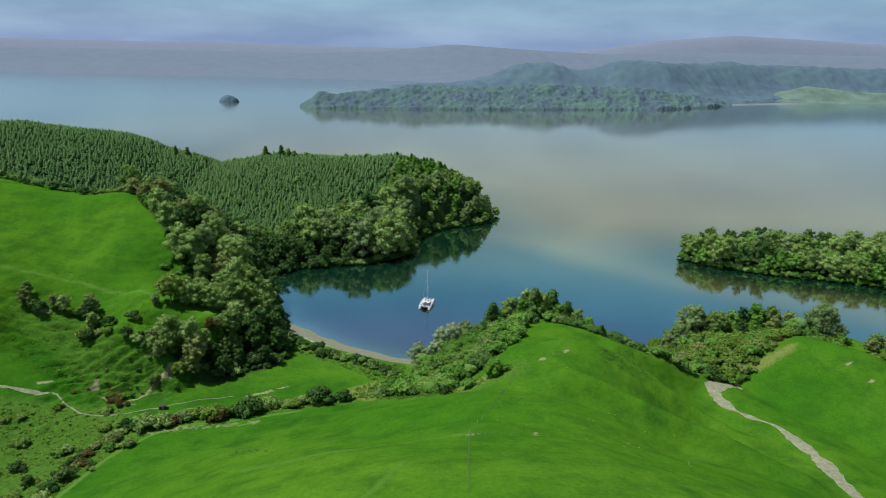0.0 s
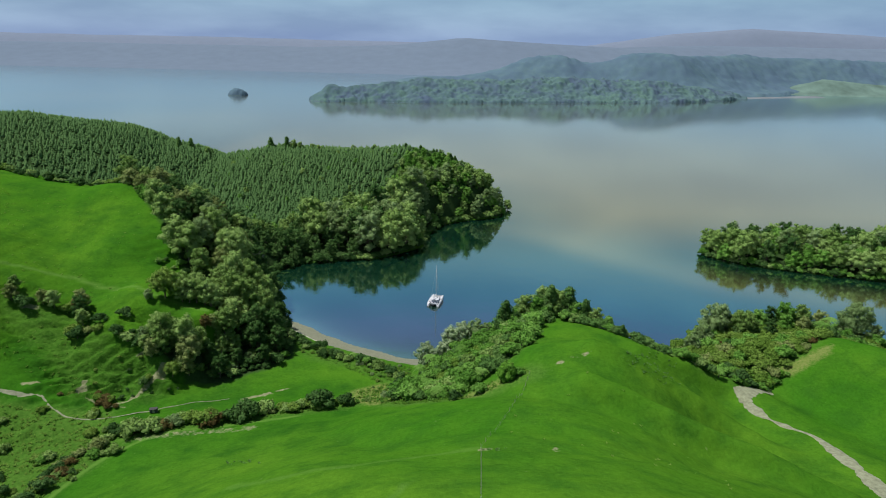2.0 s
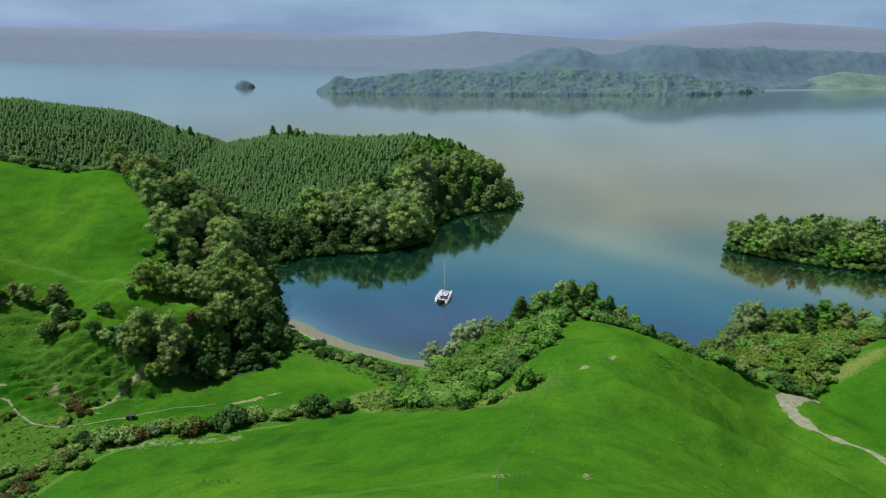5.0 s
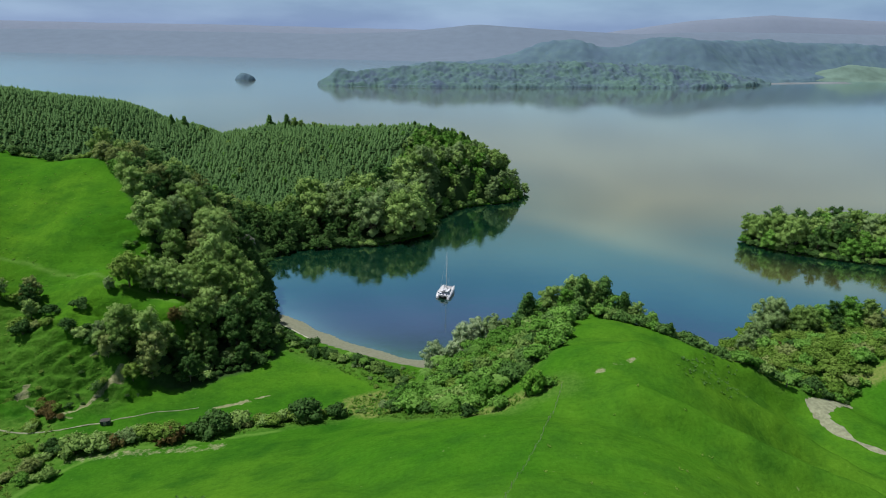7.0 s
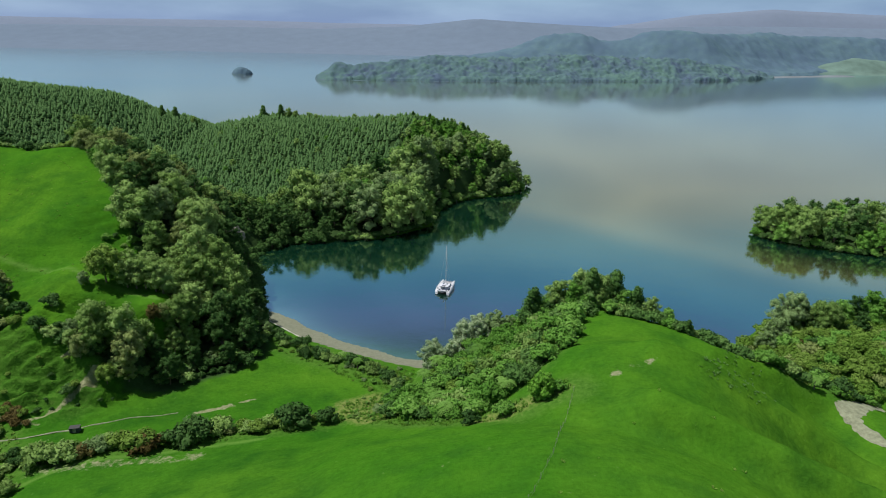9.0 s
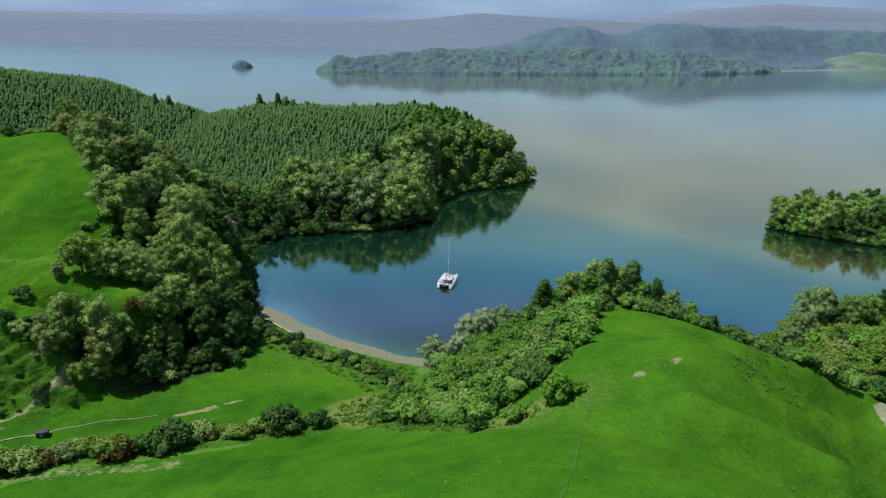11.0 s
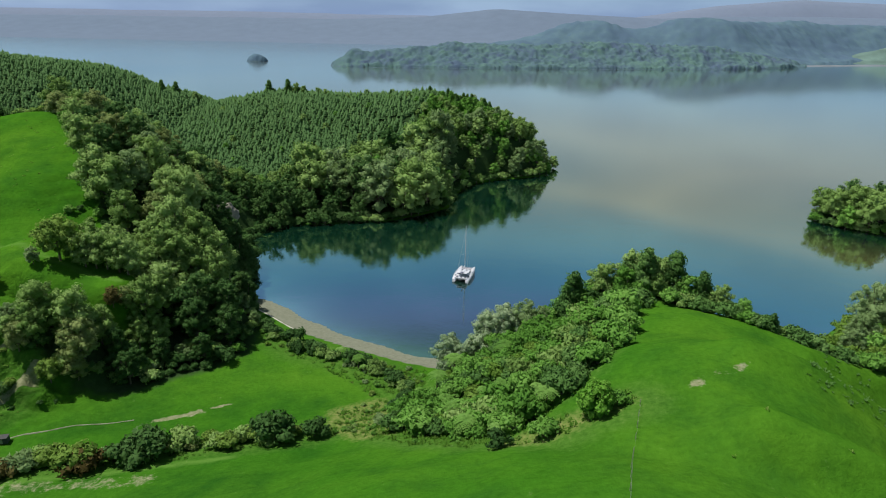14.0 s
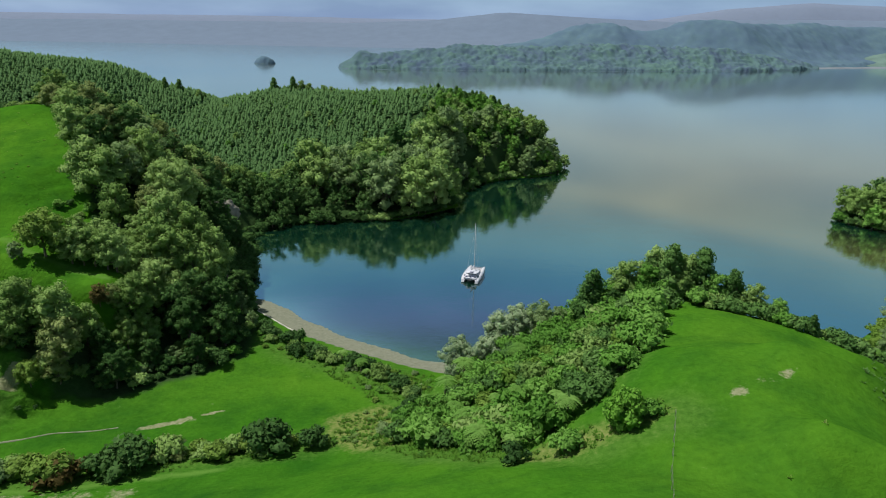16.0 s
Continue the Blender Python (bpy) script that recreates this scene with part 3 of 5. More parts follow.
    for cx, cy, rx, ry, turn in ((34.3, 172.6, 1.25, 0.6, 0.2), (38.2, 174.6, 0.6, 0.35, 0.3), (42.2, 177.2, 0.6, 1.0, -0.4), (-64, 194.0, 3.4, 0.7, 0.5), (-60, 196.4, 1.8, 0.85, 0.6), (-55.5, 199.8, 2.4, 0.35, 0.6),
                                 (-117, 186, 1.6, 0.9, 0.7), (-104, 200, 1.2, 0.5, 0.3), (11, 118, 0.9, 0.5, 0.2), (25.2, 118.8, 0.9, 0.6, 0.4), (150, 205, 1.2, 0.5, 0.1), (153, 196, 1.0, 0.5, 0.3), (-150, 214, 2.5, 1, 0.4)):
        u, v = (x - cx) * math.cos(turn) + (y - cy) * math.sin(turn), -(x - cx) * math.sin(turn) + (y - cy) * math.cos(turn)
        bare = np.maximum(bare, np.clip(1.55 - np.hypot(u / rx, v / ry) * 0.9, 0, 1))
    for line, broad, much in (([(-94.8, 197.5), (-96.8, 194.2)], 0.9, 1.0), ([(-96.8, 194.2), (-99, 190.6), (-101, 185), (-106, 181)], 0.55, 0.8), ([(-117.9, 190), (-117, 187.5)], 0.5, 0.9), ([(-90, 165), (-77, 167.5), (-66.5, 169.4), (-56, 170.5)], 1.6, 0.42),
                              ([(-101, 182), (-108, 182), (-114, 184)], 0.4, 0.75), ([(-134, 184), (-130, 185.5)], 0.6, 0.9)):
        bare = np.maximum(bare, much * np.clip(1.6 - near_line(x, y, line) / broad * 0.8, 0, 1))
    ground_attribute(me, "bare", bare)
    tread = np.clip((slope - 0.25) * 0.5, 0, 0.10)
    for zone in (BANK_UPPER, BANK_LOWER):
        tread = np.maximum(tread, np.clip((shore_distance(x, y, zone) + 4) / 8, 0, 1))
    ground_attribute(me, "tread", tread * (x > -190) * (x < 210))
    ground_attribute(me, "valley_tone", np.clip((24 - z) / 14, 0, 1) * np.clip((-5 - x) / 25, 0, 1) * np.clip((215 - y) / 30, 0, 1))
    return tagged(new("ground", me), "rolling green pasture falling to a sandy lake beach", "ground", kind="structure")


def build_water():
    xs = spaced([(-4800, -400, 400), (-400, -120, 20), (-120, 60, 2.5), (60, 460, 10), (460, 4800, 400)])
    ys = spaced([(100, 210, 10), (210, 480, 2.5), (480, 700, 20), (700, 4800, 300)])
    gx, gy = np.meshgrid(xs, ys)
    x, y = gx.ravel(), gy.ravel()
    nx, ny = len(xs), len(ys)
    i = np.arange(nx * ny).reshape(ny, nx)
    faces = np.stack([i[:-1, :-1], i[:-1, 1:], i[1:, 1:], i[1:, :-1]], -1).reshape(-1, 4)
    me = mesh_from("water", np.stack([x, y, np.zeros_like(x)], 1), faces, WATER, True)
    d = -np.maximum(shore_distance(x, y, SHORE), shore_distance(x, y, ISLE))
    # browner body colour beyond the mouth of the bay, fading near the shores
    far_side = np.clip((0.67 * (x - 31) + 0.74 * (y - 385) + 14 * smooth_noise(x, y, 55, 6)) / 42, 0, 1)
    ground_attribute(me, "taupe", far_side * far_side * (3 - 2 * far_side) * np.clip((2200 - y) / 1200, 0, 1) * np.clip((d - 12) / 70, 0, 1))
    ground_attribute(me, "shallow", np.clip(np.exp(-np.maximum(d, 0) / 6.0), 0, 1) * 0.9 * np.clip(2.2 - near_line(x, y, [(-66, 263), (-44, 247), (-24, 236), (-8, 232)]) / 12, 0, 1))
    return tagged(new("water", me), "calm blue lake water reflecting cloud and trees", "lake", kind="structure")


build_ground()
build_water()


def ribbon(name, line, width, mat, label, lift=0.10, ragged=0.5):
    """A worn strip that lies on the ground along a line."""
    pts = [Vector((*p, 0)) for p in line]
    fine = []
    for a in range(len(pts) - 1):
        p0, p1, p2, p3 = pts[max(a - 1, 0)], pts[a], pts[a + 1], pts[min(a + 2, len(pts) - 1)]
        n = max(2, int((p2 - p1).length / 1.2))
        for k in range(n):
            t = k / n
            fine.append(0.5 * ((2 * p1) + (p2 - p0) * t + (2 * p0 - 5 * p1 + 4 * p2 - p3) * t * t + (3 * p1 - p0 - 3 * p2 + p3) * t ** 3))
    fine.append(pts[-1])
    verts, faces = [], []
    for k, p in enumerate(fine):
        d = (fine[min(k + 1, len(fine) - 1)] - fine[max(k - 1, 0)]).normalized()
        s = Vector((-d.y, d.x, 0))
        broad = width if isinstance(width, (int, float)) else float(np.interp(k / len(fine), *width))
        wl_, wr_ = (broad * (0.5 + 0.5 * ragged * (noise.noise((k * 0.21, q, 3.3)) + 0.6 * noise.noise((k * 0.7, q, 7.1)))) for q in (0.5, 9.5))
        for u in (-wl_, -wl_ * 0.5, 0, wr_ * 0.5, wr_):
            q = p + s * u
            verts.append((q.x, q.y, ground_z(q.x, q.y) + lift * (1 if abs(u) < max(wl_, wr_) * 0.9 else -0.5)))
        if k:
            o = 5 * k
            faces += [[o - 5 + j, o - 4 + j, o + 1 + j, o + j] for j in range(4)]
    ob = new(name, mesh_from(name, verts, faces, mat, True))
    return tagged(ob, label, "track", kind="structure")


ribbon("farm_track", TRACK_FARM, ((0, 0.05, 0.12, 0.18, 0.235, 0.265, 0.31, 0.35, 0.39, 0.47, 0.7, 1), (2.0, 5.0, 7.5, 6.0, 3.4, 0.7, 2.6, 0.9, 2.2, 4.8, 4.0, 2.8)), TRACK, "pale gravel farm track curving through pasture", 0.14, 0.7)
ribbon("beach_edge", [(-73, 258.6), (-67, 254), (-61.4, 250), (-56, 245.6), (-51.5, 242.4)], ((0, 0.4, 0.8, 1), (0.25, 0.5, 0.9, 0.3)), SHELL, "thin pale line of dry sand above the beach", 0.12, 0.8)
ribbon("valley_track", TRACK_VALLEY, ((0, 0.3, 0.4, 0.7, 1), (2.0, 1.6, 0.7, 0.38, 0.2)), TRACK, "narrow dusty track across the valley floor", 0.14, 0.7)


# ---- plants ----
def ico(sub=1):
    bm = bmesh.new()
    bmesh.ops.create_icosphere(bm, subdivisions=sub, radius=1)
    bm.verts.ensure_lookup_table()
    v = np.array([p.co[:] for p in bm.verts])
    f = [[p.index for p in q.verts] for q in bm.faces]
    bm.free()
    return v, np.array(f)


ICO_V, ICO_F = ico(1)
ICO2_V, ICO2_F = ico(2)


def leafy(name, clumps, leaves, size, mat, seed, core=0.70):
    """A crown of clumps (x, y, z, r): each has a knobbly heart and many small sprays of leaves over its knobs."""
    rng = np.random.RandomState(seed)
    verts, faces, soft, base = [], [], [], 0
    up = np.array((0, 0, 0.42))

    def swell(d, knobs):
        return 0.74 + 0.42 * np.clip((d @ knobs.T).max(1) - 0.66, 0, 0.3) / 0.3

    for cx, cy, cz, r in clumps:
        c = np.array((cx, cy, cz))
        knobs = rng.normal(size=(13, 3)) + (0, 0, 0.3)
        knobs /= np.linalg.norm(knobs, axis=1)[:, None]
        hv, hf = (ICO2_V, ICO2_F) if r > 0.75 else (ICO_V, ICO_F)
        verts.append(hv * (r * core * swell(hv, knobs) * rng.uniform(0.75, 1.12, len(hv)))[:, None] * (1, 1, 0.88) + c)
        soft.append(hv + up)
        faces += (hf + base).tolist()
        base += len(hv)
        n = max(10, int(leaves * 1.55 * r ** 1.5))
        d = rng.normal(size=(n, 3))
        d[:, 2] = np.abs(d[:, 2]) * 0.9 + rng.uniform(-0.6, 0.25, n)
        d /= np.linalg.norm(d, axis=1)[:, None]
        q = c + d * (r * swell(d, knobs) * (0.74 + 0.46 * rng.rand(n)))[:, None] * (1, 1, 0.9)
        nrm = d + rng.normal(scale=0.6, size=(n, 3))
        nrm /= np.linalg.norm(nrm, axis=1)[:, None]
        t = np.cross(nrm, rng.normal(size=(n, 3)))
        t /= np.linalg.norm(t, axis=1)[:, None]
        b = np.cross(nrm, t)
        s = size * rng.uniform(0.55, 1.25, (n, 1))
        verts.append(np.stack([q - t * s, q - b * s * 0.6 + nrm * s * 0.2, q + t * s, q + b * s * 0.6 + nrm * s * 0.2], 1).reshape(-1, 3))
        soft.append(np.repeat(d * 0.55 + nrm * 0.75 + up * 0.6, 4, axis=0))
        k = (np.arange(n) * 4)[:, None] + base
        faces += np.concatenate([k, k + 1, k + 2, k + 3], 1).tolist()
        base += 4 * n
    me = mesh_from(name, np.concatenate(verts), faces, mat, True)
    soft = np.concatenate(soft)
    me.normals_split_custom_set_from_vertices((soft / np.linalg.norm(soft, axis=1)[:, None]).tolist())
    return me


def limb(bm, a, b, ra, rb, sides=6):
    a, b = Vector(a), Vector(b)
    q = (b - a).to_track_quat("Z", "Y")
    rings = []
    for p, r in ((a, ra), (b, rb)):
        rings.append([bm.verts.new(p + q @ Vector((r * math.cos(2 * math.pi * k / sides), r * math.sin(2 * math.pi * k / sides), 0))) for k in range(sides)])
    for k in range(sides):
        bm.faces.new((rings[0][k], rings[0][(k + 1) % sides], rings[1][(k + 1) % sides], rings[1][k]))
    bm.faces.new(rings[1])


def tree(kind, mat, height, spread, seed, clump_count, leaves=30, size=0.42, bole=0.3, label="", category="tree", narrow=False, lump=0.34):
    """Tapered trunk with limbs, and an uneven crown of boughs round a dense middle."""
    rng = random.Random(seed)
    root = tagged(new(kind), label, category)
    bm, clumps = bmesh.new(), []
    bend = Vector((rng.uniform(-0.6, 0.6), rng.uniform(-0.6, 0.6), 0))
    fork = bend * 0.5 + Vector((0, 0, height * bole))
    limb(bm, (0, 0, -0.6), fork, 0.028 * height, 0.02 * height, 7)
    lean = rng.uniform(0, 6.28)
    for k in range(clump_count):
        a, u = k * 2.399 + rng.random(), (k + 0.5) / clump_count
        z = height * (bole * 0.75 + (1 - bole * 0.75) * u)
        prof = (1 - u) ** 0.8 * 0.9 + 0.1 if narrow else math.sin(math.pi * (0.20 + 0.70 * u)) ** 0.8
        rad = spread * prof * rng.uniform(0.55, 0.95) * (1 + 0.16 * math.cos(a - lean))
        r = (0.36 if narrow else lump) * spread * rng.uniform(0.7, 1.3) * (1.0 - 0.25 * u)
        c = Vector((math.cos(a) * rad, math.sin(a) * rad, z - r * 0.4 * u)) + bend * u
        clumps.append((*c, r))
        if k % 2 == 0:
            limb(bm, fork, Vector(c) * 0.96, 0.011 * height, 0.004 * height, 5)
    if narrow:
        clumps += [(bend.x, bend.y, height * 0.45, spread * 0.42), (bend.x, bend.y, height * 0.88, spread * 0.22)]
    else:
        for k in range(5):
            a, u = k * 1.257 + lean, 0.35 + 0.1 * (k % 3)
            clumps.append((bend.x * u + math.cos(a) * spread * 0.36, bend.y * u + math.sin(a) * spread * 0.36, height * (bole + (1 - bole) * u * 0.8), spread * 0.46))
        clumps.append((bend.x, bend.y, height * 0.80, spread * 0.44))
    part("trunk", bm_mesh("trunk", bm, BARK), root)
    part("crown", leafy("crown", clumps, leaves, size, mat, seed), root)
    return root


def bush(kind, mat, height, spread, seed, clump_count=9, leaves=42, size=0.3, label="", category="bush"):
    rng = random.Random(seed)
    root = tagged(new(kind), label, category)
    bm, clumps = bmesh.new(), [(0, 0, height * 0.42, min(spread, height) * 0.55)]
    for k in range(clump_count):
        a, rad = k * 2.399 + rng.random() * 0.7, spread * rng.uniform(0.25, 0.8)
        z = height * (0.75 - 0.5 * (rad / spread) ** 1.5) * rng.uniform(0.7, 1.1)
        clumps.append((math.cos(a) * rad, math.sin(a) * rad, z, 0.29 * min(spread, height) * rng.uniform(0.7, 1.25)))
        if k % 3 == 0:
            limb(bm, (0, 0, -0.4), (math.cos(a) * rad * 0.7, math.sin(a) * rad * 0.7, z), 0.07, 0.03, 5)
    part("stem", bm_mesh("stem", bm, BARK), root)
    part("crown", leafy("crown", clumps, leaves, size, mat, seed), root)
    return root


def tree_fern(height, spread, seed):
    rng = random.Random(seed)
    root = tagged(new("tree_fern"), "tall tree fern with arching bright green fronds", "tree fern")
    bm = bmesh.new()
    limb(bm, (0, 0, -0.5), (0.1, 0, height), 0.2, 0.14, 7)
    part("trunk", bm_mesh("trunk", bm, BARK), root)
    verts, faces = [], []
    for k in range(17):
        a, lift, reach = k * 2.399, rng.uniform(0.25, 0.75), spread * rng.uniform(0.8, 1.1)
        d, s = Vector((math.cos(a), math.sin(a), 0)), Vector((-math.sin(a), math.cos(a), 0))
        n = 9
        for j in range(n):
            t0, t1 = j / n, (j + 0.62) / n
            w = 0.24 * reach * math.sin(math.pi * (0.12 + 0.86 * t0)) + 0.05
            p0, p1 = (Vector((0.1, 0, height)) + d * reach * t + Vector((0, 0, reach * (lift * t - 1.05 * t * t))) for t in (t0, t1))
            for side in (-1, 1):
                o = len(verts)
                tip = p1 + s * side * w + d * 0.12 * reach - Vector((0, 0, 0.22 * w))
                verts += [p0, p1, tip + d * 0.02, tip - d * 0.1 * reach]
                faces.append([o, o + 1, o + 2, o + 3])
    part("fronds", mesh_from("fronds", [tuple(v) for v in verts], faces, LEAF_FERN), root)
    return root


def scatter(zone, gap, seed, ragged=0.0):
    """Points in a zone that keep a gap from one another."""
    rng = random.Random(seed)
    xs, ys = [p[0] for p in zone], [p[1] for p in zone]
    n = int((max(xs) - min(xs)) * (max(ys) - min(ys)) / (gap * gap) * 6)
    cand = np.array([(rng.uniform(min(xs), max(xs)), rng.uniform(min(ys), max(ys))) for _ in range(n)])
    cand = cand[shore_distance(cand[:, 0], cand[:, 1], zone) > -ragged]
    kept = []
    cell = {}
    for x, y in cand:
        i, j = int(x // gap), int(y // gap)
        if all((x - p) ** 2 + (y - q) ** 2 > gap * gap for a in (-1, 0, 1) for b in (-1, 0, 1) for p, q in cell.get((i + a, j + b), ())):
            cell.setdefault((i, j), []).append((x, y))
            kept.append((float(x), float(y)))
    return kept


def strewn(zone, count, seed):
    """Points thrown at random into a zone."""
    rng = np.random.RandomState(seed)
    q = np.array(zone, float)
    c = rng.uniform(q.min(0), q.max(0), (count, 2))
    c = c[shore_distance(c[:, 0], c[:, 1], zone) > 0]
    return [tuple(v) for v in c]


def along(line, step, seed, wander):
    rng, out = random.Random(seed), []
    for (ax, ay), (bx, by) in zip(line, line[1:]):
        n = max(1, round(math.hypot(bx - ax, by - ay) / step))
        for k in range(n):
            u = (k + rng.random() * 0.6) / n
            out.append((ax + u * (bx - ax) + rng.uniform(-wander, wander), ay + u * (by - ay) + rng.uniform(-wander, wander)))
    return out


planted = set()


def plant(proto, x, y, scale=1.0, turn=0.0, group="", sink=0.15):
    """Sets a plant on the ground; the first one of a kind is the pattern itself."""
    m = Matrix.Translation((x, y, ground_z(x, y) - sink)) @ Matrix.Rotation(turn, 4, "Z") @ Matrix.Diagonal((scale, scale, scale, 1))
    if proto not in planted:
        planted.add(proto)
        ob = proto
        ob.matrix_basis = m
    else:
        ob = copy_thing(proto, Matrix.Identity(4))
        ob.matrix_basis = m
    if group:
        ob["group"] = group
    return ob


def plant_all(points, kinds, seed, low, high, group):
    rng = random.Random(seed)
    names, weights = [k for k, _ in kinds], [w for _, w in kinds]
    for x, y in points:
        plant(rng.choices(names, weights)[0], x, y, rng.uniform(low, high), rng.uniform(0, 6.28), group)


grey_label = "broad lakeside tree with soft grey-green leaves"
willow_label = "pale silvery willow-like tree near the water"
dark_label = "dense dark green native tree"
bright_label = "leafy bright green tree in thick bush"
greys = [tree("broadleaf_tree", LEAF_GREY, 12, 4.6, 10 + s, 26, 42, 0.30, 0.28, label=grey_label, lump=0.28) for s in range(4)]
silvers = [tree("willow_tree", LEAF_SILVER, 11, 4.2, 20 + s, 26, 46, 0.28, 0.24, label=willow_label, lump=0.27) for s in range(2)]
darks = [tree("evergreen_tree", LEAF_DARK, 12.5, 3.9, 30 + s, 26, 42, 0.30, 0.22, label=dark_label, lump=0.28) for s in range(2)]
brights = [tree("leafy_tree", LEAF_BRIGHT, 9, 3.8, 40 + s, 24, 46, 0.27, 0.18, label=bright_label, lump=0.28) for s in range(2)]
far_greys = [tree("broadleaf_tree", LEAF_GREY, 12, 4.8, 110 + s, 20, 20, 0.38, 0.24, label=grey_label, lump=0.30) for s in range(3)]
far_silvers = [tree("willow_tree", LEAF_SILVER, 11.5, 4.4, 120 + s, 20, 22, 0.38, 0.22, label=willow_label, lump=0.29) for s in range(2)]
far_darks = [tree("evergreen_tree", LEAF_DARK, 12, 4.0, 130 + s, 18, 20, 0.38, 0.22, label=dark_label, lump=0.30) for s in range(2)]
far_brights = [tree("leafy_tree", LEAF_BRIGHT, 9, 4.0, 140 + s, 18, 24, 0.36, 0.16, label=bright_label, lump=0.30) for s in range(2)]
spires = [tree("native_conifer", LEAF_CONIFER, 8.5, 2.7, 50 + s, 34, 60, 0.24, 0.08, label="slim dark green native conifer on the ridge", narrow=True) for s in range(2)]
open_tree = tree("broadleaf_tree", LEAF_OLIVE, 9, 4.6, 61, 24, 40, 0.28, 0.42, label="open-crowned paddock tree with a bare trunk", lump=0.26)
green_bushes = [bush("bush", LEAF_BRIGHT, 3.6, 2.6, 70 + s, 13, 44, 0.30, label="rounded bright green leafy bush") for s in range(2)]
grey_bushes = [bush("shrub", LEAF_GREY, 3.2, 2.6, 80 + s, 12, 44, 0.30, label="rounded grey-green shrub on grass") for s in range(2)]
silver_bushes = [bush("shrub", LEAF_SILVER, 3.4, 2.7, 84 + s, 12, 44, 0.30, label="pale silvery shrub in the hedgerow") for s in range(1)]
dark_bushes = [bush("evergreen_shrub", LEAF_DARK, 3.6, 2.6, 88 + s, 12, 44, 0.30, label="dense dark green evergreen shrub") for s in range(2)]
glossy_bushes = [bush("glossy_shrub", LEAF_CONIFER, 3.4, 2.5, 180 + s, 12, 44, 0.30, label="glossy deep green shrub in mixed scrub") for s in range(2)]
saplings = [bush("sapling", LEAF_BRIGHT, 3.6, 2.2, 170 + s, 13, 44, 0.27, label="young bright green sapling at the wood's edge", category="sapling") for s in range(2)]
olive_bushes = [bush("scrub_bush", LEAF_OLIVE, 2.8, 2.4, 94 + s, 12, 44, 0.29, label="olive-brown scrub bush on rough pasture") for s in range(2)]
tan_bushes = [bush("hedge_shrub", LEAF_TAN, 3.0, 2.5, 96 + s, 12, 44, 0.29, label="brownish-green hedgerow shrub beside pasture") for s in range(2)]
rust_tree = tree("withered_tree", LEAF_RUST, 9, 3.6, 63, 22, 42, 0.28, 0.2, label="reddish-brown withered tree on the bank", lump=0.28)
rust_bushes = [bush("gorse_bush", LEAF_RUST, 2.4, 2.0, 98 + s, 11, 40, 0.28, label="rusty brown dying gorse bush") for s in range(1)]
pales = [tree("willow_tree", LEAF_PALE, 10, 4.4, 24 + s, 28, 46, 0.28, 0.16, label="feathery pale willow at the end of the beach", lump=0.26) for s in range(2)]
round_bush = tree("bush", LEAF_LIME, 5.4, 2.6, 79, 36, 70, 0.27, 0.06, lump=0.36, category="bush", label="large rounded bright green leafy bush")
ferns = [tree_fern(3.0, 1.55, 105), tree_fern(2.0, 1.3, 106)]
domes = [tree("broadleaf_tree", LEAF_GREY, 15, 9.2, 15, 76, 34, 0.33, 0.2, label="huge spreading grey-green tree above the bay", lump=0.19)]
tan_domes = [tree("broadleaf_tree", LEAF_TAN, 11, 6.4, 17, 44, 34, 0.32, 0.22, label="broad brownish-green tree of the upper wood", lump=0.22)]
tans = [tree("broadleaf_tree", LEAF_TAN, 11, 4.2, 18 + s, 26, 42, 0.30, 0.26, label="brownish-green gully tree with thin foliage", lump=0.27) for s in range(2)]
silver_domes = [tree("willow_tree", LEAF_SILVER, 14, 7.2, 27, 54, 36, 0.32, 0.14, label="large rounded silvery willow by the shore", lump=0.21)]


def mixed(*pairs):
    return [(p, w / len(group)) for group, w in pairs for p in group]


# the wooded gully beside the left-hand pasture
for x, y, k, s in ((-87, 245, greys[0], 1.35), (-81, 247, greys[1], 1.3), (-75, 246, greys[2], 1.25), (-86, 238, greys[3], 1.3), (-80, 239, greys[0], 1.35), (-75, 239, greys[1], 1.2), (-88, 232, greys[2], 1.1), (-82, 231, greys[3], 1.15),
                   (-82, 226, greys[0], 1.0), (-82, 220, greys[1], 0.95), (-79.5, 219, greys[2], 0.8), (-82, 215.5, greys[3], 0.7), (-87, 215.5, rust_tree, 0.6), (-85, 217, tans[1], 0.5),
                   # dark leaves imitate the shadowed right side of the gully
                   (-73, 231, darks[0], 1.15), (-67, 233, darks[1], 1.1), (-64.5, 227, darks[0], 0.85), (-71, 224, darks[1], 1.05), (-75, 226, darks[0], 1.1), (-67, 218, darks[1], 0.65), (-76, 214, darks[0], 0.6), (-83, 209, darks[1], 0.75), (-79, 209, darks[0], 0.6),
                   (-97, 205, greys[1], 0.95), (-101, 208, greys[0], 0.7), (-97, 201.5, greys[2], 0.75), (-99.5, 199.5, tans[0], 0.65), (-91, 206, greys[3], 1.0), (-88, 210.5, greys[0], 0.85), (-87.5, 203, tans[0], 1.0), (-87.5, 200, tans[1], 0.65), (-92, 197.5, open_tree, 0.65), (-104, 204, silvers[0], 0.5),
                   (-67, 243, silvers[0], 0.5), (-62, 238, silvers[1], 0.4), (-73, 217.5, silvers[1], 0.42), (-71, 217, silvers[0], 0.36)):
    plant(k, x, y, s, (x * 11 + y * 5) % 6.28, "trees of the gully")


